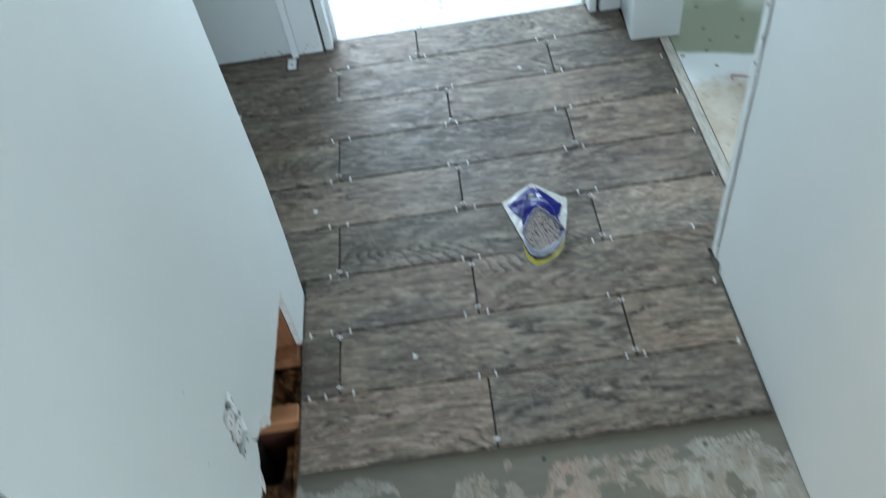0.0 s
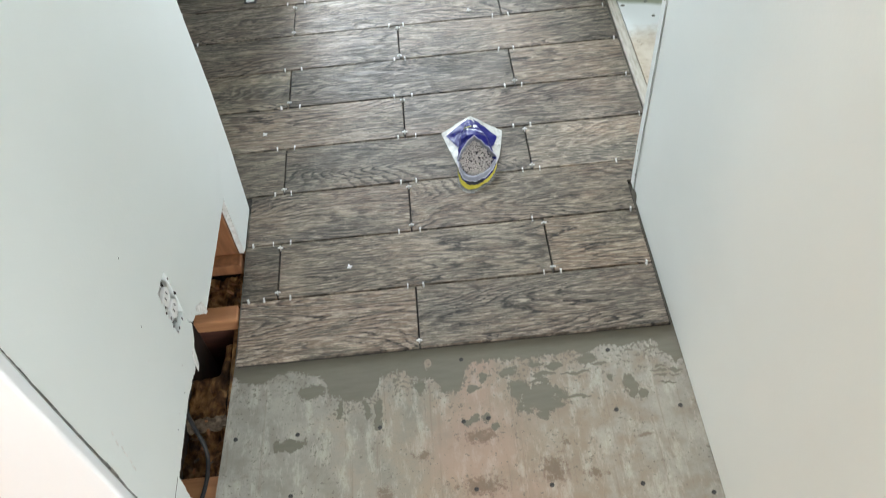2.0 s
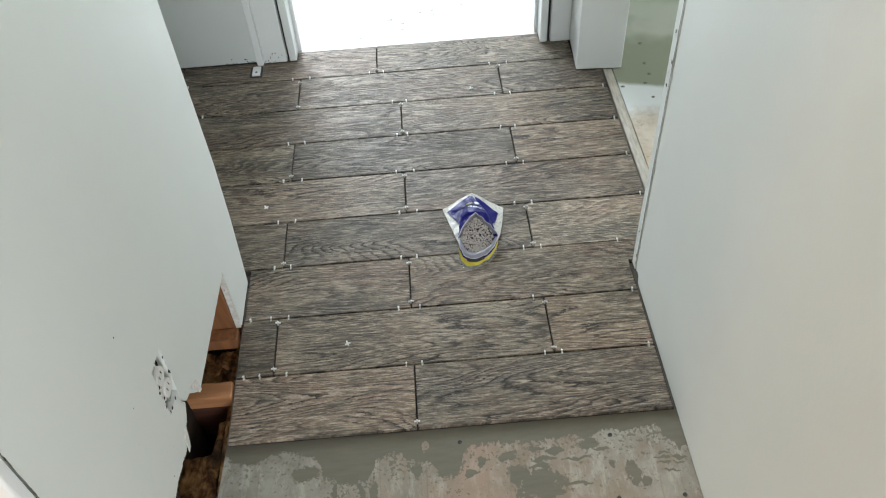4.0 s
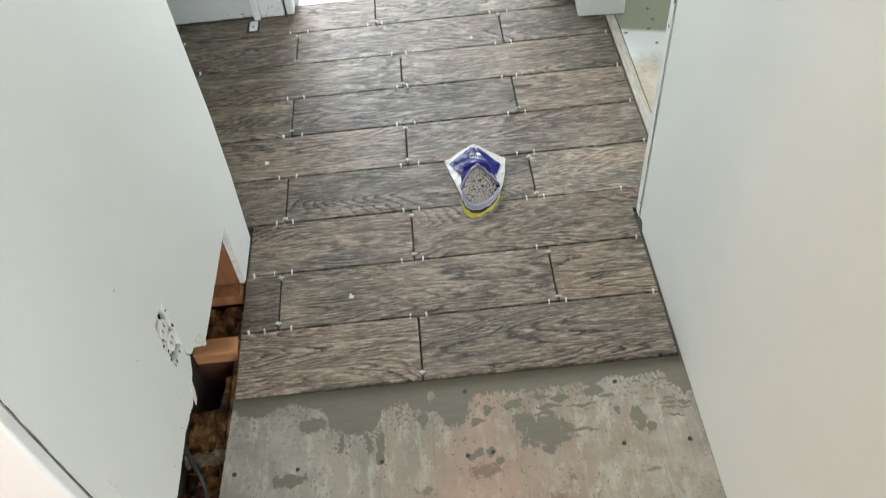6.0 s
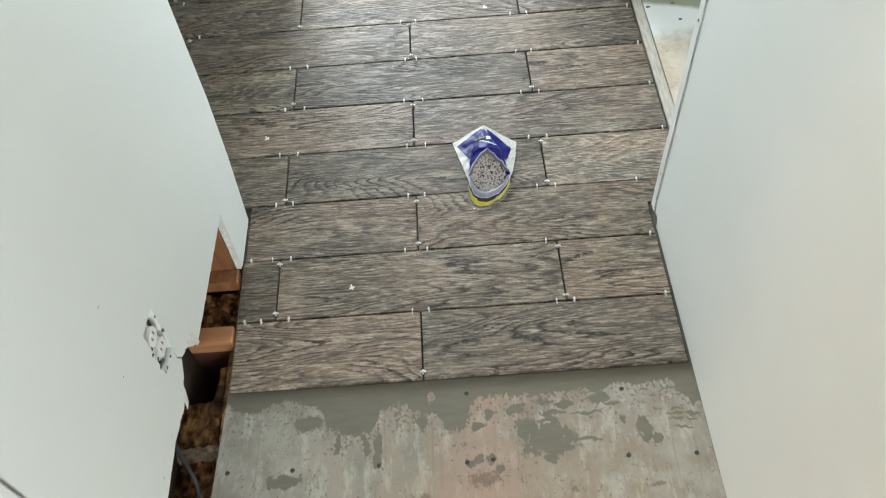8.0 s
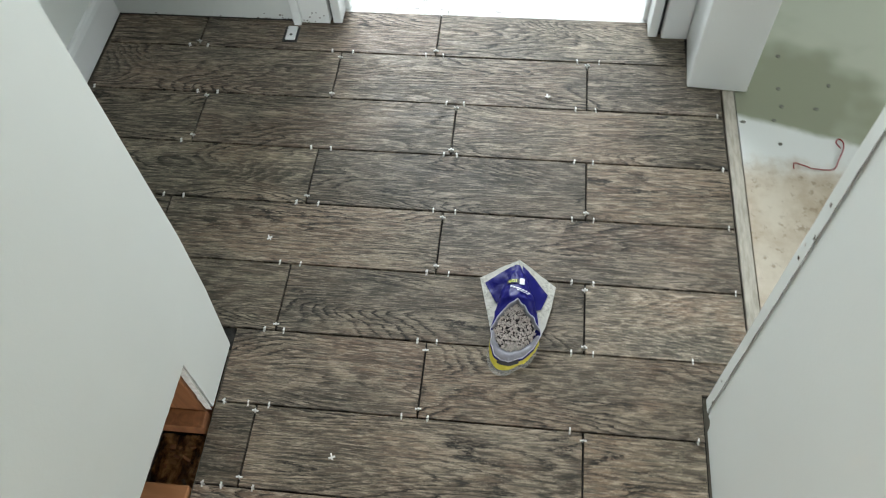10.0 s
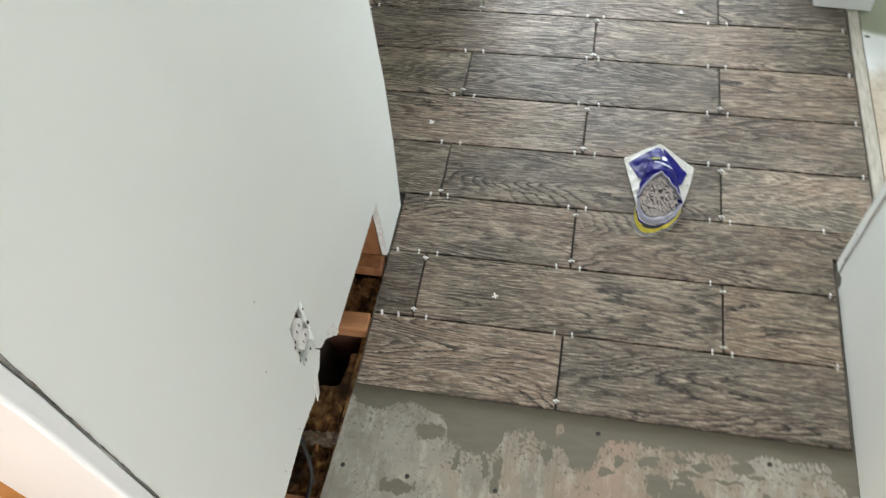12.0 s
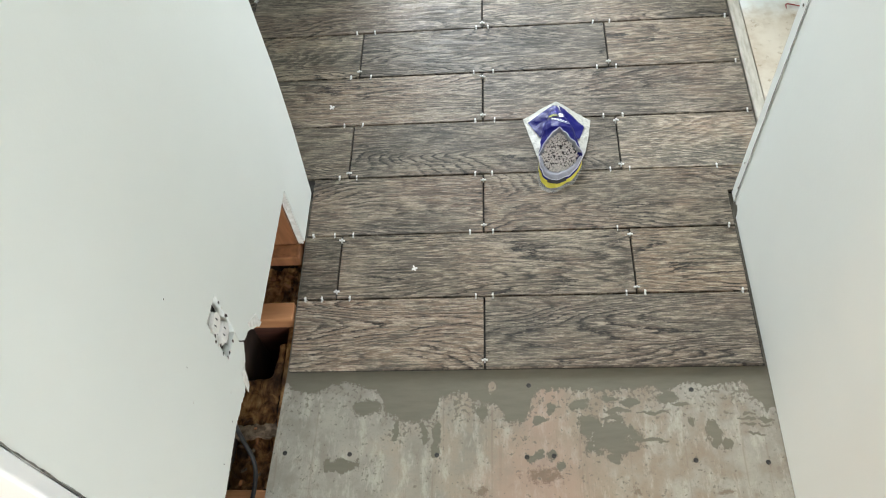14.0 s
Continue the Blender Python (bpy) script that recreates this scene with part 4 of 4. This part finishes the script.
for k in range(12):
    g = k / 11
    row = []
    for th in ROUND:
        q = rim(th).lerp(heap_edge(th, 0.96) - Vector((0, 0, 0.004)), g)
        q.z += (0.006 if math.sin(th) < 0 else -0.004) * math.sin(g * math.pi)
        row.append(q + Vector((0, 0, crumple(q * 1.7, 0.0022) * min(1, 3 * g) * (1 - g))))
    inner.append(row)
# thin pale tube: the rim's highlight put into shape and colour
part("mouth_edge", tube([rim(th) + Vector((0, 0, 0.0006)) for th in ROUND + ROUND[:1]], 0.0011, 6), LILAC, bag, "pale highlight along the edge of the film", True)
part("lining", loft(inner), GREY_FILM, bag, "pale lilac grey crumpled inner film", True)

LOW = [math.radians(190 + 160 * k / 40) for k in range(41)]


def flap(lo, hi):
    """The turned-out lower lip between two distances from the rim."""
    rows = []
    for k in range(7):
        e = lo + (hi - lo) * k / 6
        row = []
        for th in LOW:
            p = rim(th)
            ease = math.sin((th - LOW[0]) / (LOW[-1] - LOW[0]) * math.pi) ** 0.6
            out = (Vector((p.x, p.y, 0)) - Vector((-0.003, -0.045, 0))).normalized()
            wavy = 0.72 + 0.45 * abs(noise.noise(Vector((th * 2.1, 0.4, 0.0)))) + 0.25 * math.sin(3 * th + 1.0)
            q = p + out * e * ease * 0.85 * (wavy if e > 0.009 else 0.9)
            q.z = max(0.0025, p.z - e * 0.55)
            row.append(q + Vector((0, 0, max(-0.001, crumple(q * 1.4, 0.0025)))))
        rows.append(row)
    return loft(rows, False)


part("lip_edge", flap(-0.0005, 0.0055), BLUE, bag, "", True)
part("band", flap(0.0055, 0.0165), YELLOW, bag, "bright yellow printed band", True)
part("lip", flap(0.0165, 0.029), CLEAR_FILM, bag, "clear crumpled plastic lip", True)

FLAT = [(-0.077, 0.091), (-0.040, 0.113), (0.002, 0.132), (0.040, 0.108), (0.078, 0.080), (0.070, 0.030), (0.060, -0.012), (0.046, -0.045), (0.020, -0.070), (-0.025, -0.075), (-0.042, -0.050), (-0.052, -0.008), (-0.064, 0.040)]


def sheet(outline, z0, sink):
    """A crumpled flat piece of film with the outline, cut into small faces."""
    bm = bmesh.new()
    vs = [bm.verts.new((x, y, 0)) for x, y in outline]
    bm.faces.new(vs)
    bmesh.ops.triangulate(bm, faces=bm.faces)
    for k in range(4):
        bmesh.ops.subdivide_edges(bm, edges=[e for e in bm.edges if e.calc_length() > 0.007], cuts=1, use_grid_fill=False)
        bmesh.ops.triangulate(bm, faces=[f for f in bm.faces if len(f.verts) > 3])
    for v in bm.verts:
        v.co.z = z0 + 0.012 * math.exp(-((v.co.x / 0.04) ** 2)) + max(-0.0015, crumple(v.co + Vector((0, 0, sink)), 0.003))
        v.co.z = max(0.0015, v.co.z)
    return bm


part("flattened_end", sheet(FLAT, 0.004, 0.0), WHITE_FILM, bag, "milky plastic end with white spacers inside", True)
part("printed_side", sheet([(-0.066, 0.079), (-0.036, 0.101), (-0.004, 0.121), (-0.015, 0.055), (-0.040, 0.030), (-0.052, 0.052)], 0.0062, 0.0), BLUE, bag, "", True)
part("printed_side", sheet([(0.062, 0.058), (0.036, 0.092), (0.008, 0.119), (0.015, 0.065), (0.040, 0.020), (0.050, 0.024)], 0.0062, 0.0), BLUE, bag, "", True)

bits = bmesh.new()
b_rng = random.Random(2)
# added dark sheet under the bits: the shade in their gaps
bm = bmesh.new()
bm.faces.new([bm.verts.new(heap_edge(th) - Vector((0, 0, 0.005))) for th in ROUND])
part("heap_shade", bm, SHADE_FILM, bag, "dark sheet for the shade between the spacers")
for k in range(560):
    p = heap_edge(b_rng.uniform(0, 6.283), 0.97 * math.sqrt(b_rng.random()))
    p.z += b_rng.uniform(-0.0050, 0.0025)
    one = bmesh.new()
    box(-0.0027, -0.00065, -0.00065, 0.0027, 0.00065, 0.00065, bm=one)
    box(-0.00065, -0.0027, -0.0006, 0.00065, 0.0027, 0.0006, bm=one)
    join(bits, one, pose(p.x, p.y, p.z, b_rng.uniform(0, 180), b_rng.uniform(-80, 80), b_rng.uniform(0, 180)))
tagged(part("filling", bits, DUSTY, bag, "loose white plastic filling"), kind="stuff")


def top_of_bag(x, y):
    a = min(0.98, abs(x) / lerp_keys(HALF, y)) ** 1.25
    p = Vector((x, y, lerp_keys(AXIS, y) + lerp_keys(RISE, y) * math.sqrt(1 - a * a)))
    return p.z + max(0.0, crumple(p, 0.0035))


def print_patch(name, x0, y0, x1, y1, material, label="", lift=0.0016):
    n = 10
    rows = [[Vector((x0 + (x1 - x0) * i / n, y0 + (y1 - y0) * j / n, 0)) for i in range(n + 1)] for j in range(n + 1)]
    for row in rows:
        for p in row:
            p.z = top_of_bag(p.x, p.y) + lift
    return part(name, loft(rows, False), material, bag, label, True)


print_patch("count_panel", -0.021, 0.062, 0.003, 0.075, INK, "black panel with a lime number")
print_patch("pale_panel", 0.004, 0.058, 0.014, 0.078, PALE_INK)
for k in range(7):
    print_patch("text_bar", -0.014 + 0.006 * k, 0.050 - 0.002 * k, -0.0098 + 0.006 * k, 0.0535 - 0.002 * k, PALE_INK, "", 0.0018)
for k in range(4):
    print_patch("text_bar", 0.000 + 0.006 * k, 0.041 - 0.002 * k, 0.0045 + 0.006 * k, 0.0430 - 0.002 * k, PALE_INK, "", 0.0018)
bm = bmesh.new()
for th0, th1, e0, e1 in ((248, 290, 0.0015, 0.0095),):
    rows = []
    for k in range(5):
        e = e0 + (e1 - e0) * k / 4
        row = []
        for s_ in range(13):
            th = math.radians(th0 + (th1 - th0) * s_ / 12)
            p = rim(th)
            out = (Vector((p.x, p.y, 0)) - Vector((-0.003, -0.045, 0))).normalized()
            p += out * e * 0.85
            row.append(Vector((p.x, p.y, max(0.0025, p.z - e * 0.55) + 0.0030)))
        rows.append(row)
    loft(rows, False, bm)
part("emblem", bm, INK, bag, "dark printed emblem", True)
font = bpy.data.curves.new("number", "FONT")
font.body, font.size, font.align_x, font.align_y = "100", 0.0145, "CENTER", "CENTER"
lettering = bpy.data.objects.new("lettering", font)
number_mesh = bpy.data.meshes.new_from_object(lettering)
bpy.data.objects.remove(lettering)
for v in number_mesh.vertices:
    x, y = -0.009 - v.co.x * 0.85, 0.0685 - v.co.y * 0.85
    v.co = (x, y, top_of_bag(x, y) + 0.0024)
number_mesh.materials.clear()
number_mesh.materials.append(LIME)
number = new("number", number_mesh)
number.parent = bag

twine = mesh_object("red_twine", tube(spline([(0.758, 0.955, 0.0), (0.762, 0.970, 0.0), (0.785, 0.962, 0.001), (0.80, 0.957, 0.0), (0.842, 0.958, 0.0), (0.858, 0.985, 0.001), (0.872, 1.015, 0.0), (0.876, 1.035, 0.0),
                                             (0.868, 1.045, 0.001), (0.860, 1.036, 0.0), (0.866, 1.018, 0.002)], 8), 0.0014, 6), RED, True)
tagged(twine, "short looped red twine lying on the board", "twine")

# screws sunk into the boards


def screw_mesh(material):
    bm = bmesh.new()
    bmesh.ops.create_cone(bm, cap_ends=True, segments=12, radius1=0.0048, radius2=0.0042, depth=0.0014)
    bmesh.ops.recalc_face_normals(bm, faces=bm.faces)
    me = bpy.data.meshes.new("screw")
    bm.to_mesh(me)
    bm.free()
    me.materials.append(material)
    return me


SCREW_MESH = screw_mesh(SCREW)
FAINT_MESH = screw_mesh(make_plain("painted_over_screw", (0.10, 0.105, 0.08), (0.24, 0.24, 0.20), 200.0, 0.6, 0.3))
for x, y in ((-0.376, -0.162), (-0.253, -0.165), (-0.090, -0.167), (0.075, -0.172), (0.124, -0.170), (0.375, -0.179), (0.500, -0.183), (0.083, -0.033), (0.386, -0.045), (-0.262, -0.288), (-0.095, -0.319), (0.226, -0.316), (0.392, -0.330), (0.515, -0.359),
             (-0.384, -0.311), (0.086, -0.310), (-0.12, -0.45), (0.25, -0.46), (-0.30, -0.47), (0.45, -0.48)):
    ob = new("screw", SCREW_MESH)
    ob.location = (x, y, BED + 0.0002)
    ob.parent = board
for x, y in ((0.766, 1.304), (0.754, 1.196), (0.755, 1.140), (0.733, 1.096), (0.739, 1.026), (0.832, 1.137), (0.871, 1.213), (0.663, 1.087)):
    ob = new("screw", FAINT_MESH)
    ob.location = (x, y, -0.0036)
    ob.scale = (sp_rng.uniform(1.0, 1.7), sp_rng.uniform(0.9, 1.5), 1)
    ob.parent = room_floor

# ---- tiles ----
floor_tiles = thing("tiled_floor", (0, 0, 0), "grey brown wood-look plank tiles with open dark joints", "tile floor", kind="structure")
part("mortar_bed", slab([(-0.387, 0.0), (0.5270, 0.0), (0.5270, 0.403), (0.618, 0.404), (0.618, 1.40), (-0.922, 1.40), (-0.922, 0.425), (-0.387, 0.425)], "z", BED + 0.0005, -0.0082), MORTAR, floor_tiles, "dark mortar in the open joints")
tile_meshes = {}
tint_rng = random.Random(14)
# tone and greyness of single tiles, by row and place
TINTS = {(1, 0): (1.28, 0.0), (1, 1): (1.06, 0.38), (2, 0): (0.78, 0.30), (2, 1): (1.02, 0.05), (2, 2): (1.16, 0.0), (3, 0): (0.92, 0.0), (3, 1): (0.9, 0.05), (4, 0): (0.80, 0.30), (4, 1): (0.72, 0.15), (4, 2): (1.36, 0.7),
         (5, 1): (0.92, 0.05), (5, 2): (0.90, 0.12), (6, 1): (0.66, 0.45), (6, 2): (0.98, 0.10), (6, 3): (1.0, 0.05), (7, 1): (0.78, 0.25), (7, 2): (0.86, 0.25), (8, 1): (0.80, 0.2), (8, 3): (0.95, 0.2), (9, 2): (0.9, 0.2)}


def corner_tile(x0, x1, y0, y1):
    """The tile that is cut round the right wall's corner."""
    cx, cy = (x0 + x1) / 2, (y0 + y1) / 2
    ob = mesh_object("tile", slab([(x - cx, y - cy) for x, y in ((x0, y0), (x1, y0), (x1, 0.404), (0.617, 0.404), (0.617, y1), (x0, y1))], "z", -0.009, 0), TILE)
    ob.location = (cx, cy, 0)
    ob.color = (0.90, 0.88, 0.86, 0.05)
    ob.parent = floor_tiles


def tile(k, n, x0, x1, y0, y1):
    if k == 3 and n == 1:
        return corner_tile(x0, x1, y0, y1)
    w, h = x1 - x0, y1 - y0
    key = (round(w, 4), round(h, 4))
    if key not in tile_meshes:
        bm = box(-w / 2, -h / 2, -0.009, w / 2, h / 2, 0, 0.0009, 1)
        bmesh.ops.recalc_face_normals(bm, faces=bm.faces)
        me = bpy.data.meshes.new("tile")
        bm.to_mesh(me)
        bm.free()
        me.materials.append(TILE)
        tile_meshes[key] = me
    ob = new("tile", tile_meshes[key])
    f, grey = TINTS.get((k, n), (tint_rng.uniform(0.82, 1.05), tint_rng.uniform(0.0, 0.25)))
    ob.color = (f, f * tint_rng.uniform(0.98, 1.0), f * tint_rng.uniform(0.96, 1.01), grey)
    ob.location = ((x0 + x1) / 2, (y0 + y1) / 2, tint_rng.uniform(-0.0006, 0.0002))
    ob.rotation_euler = (radians(tint_rng.uniform(-0.12, 0.12)), radians(tint_rng.uniform(-0.04, 0.04)), radians(tint_rng.uniform(-0.06, 0.06)))
    ob.parent = floor_tiles
    return ob


g = JOINT / 2
for k in range(1, 10):
    y0, y1 = (k - 1) * TP + (g if k > 1 else 0.0), k * TP - g
    if k == 9:
        y1 = 1.400
    xs = bounds[k]
    for n, (a, b) in enumerate(zip(xs, xs[1:])):
        tile(k, n, a + (g if n else 0), b - (g if n < len(xs) - 2 else 0), y0, y1)
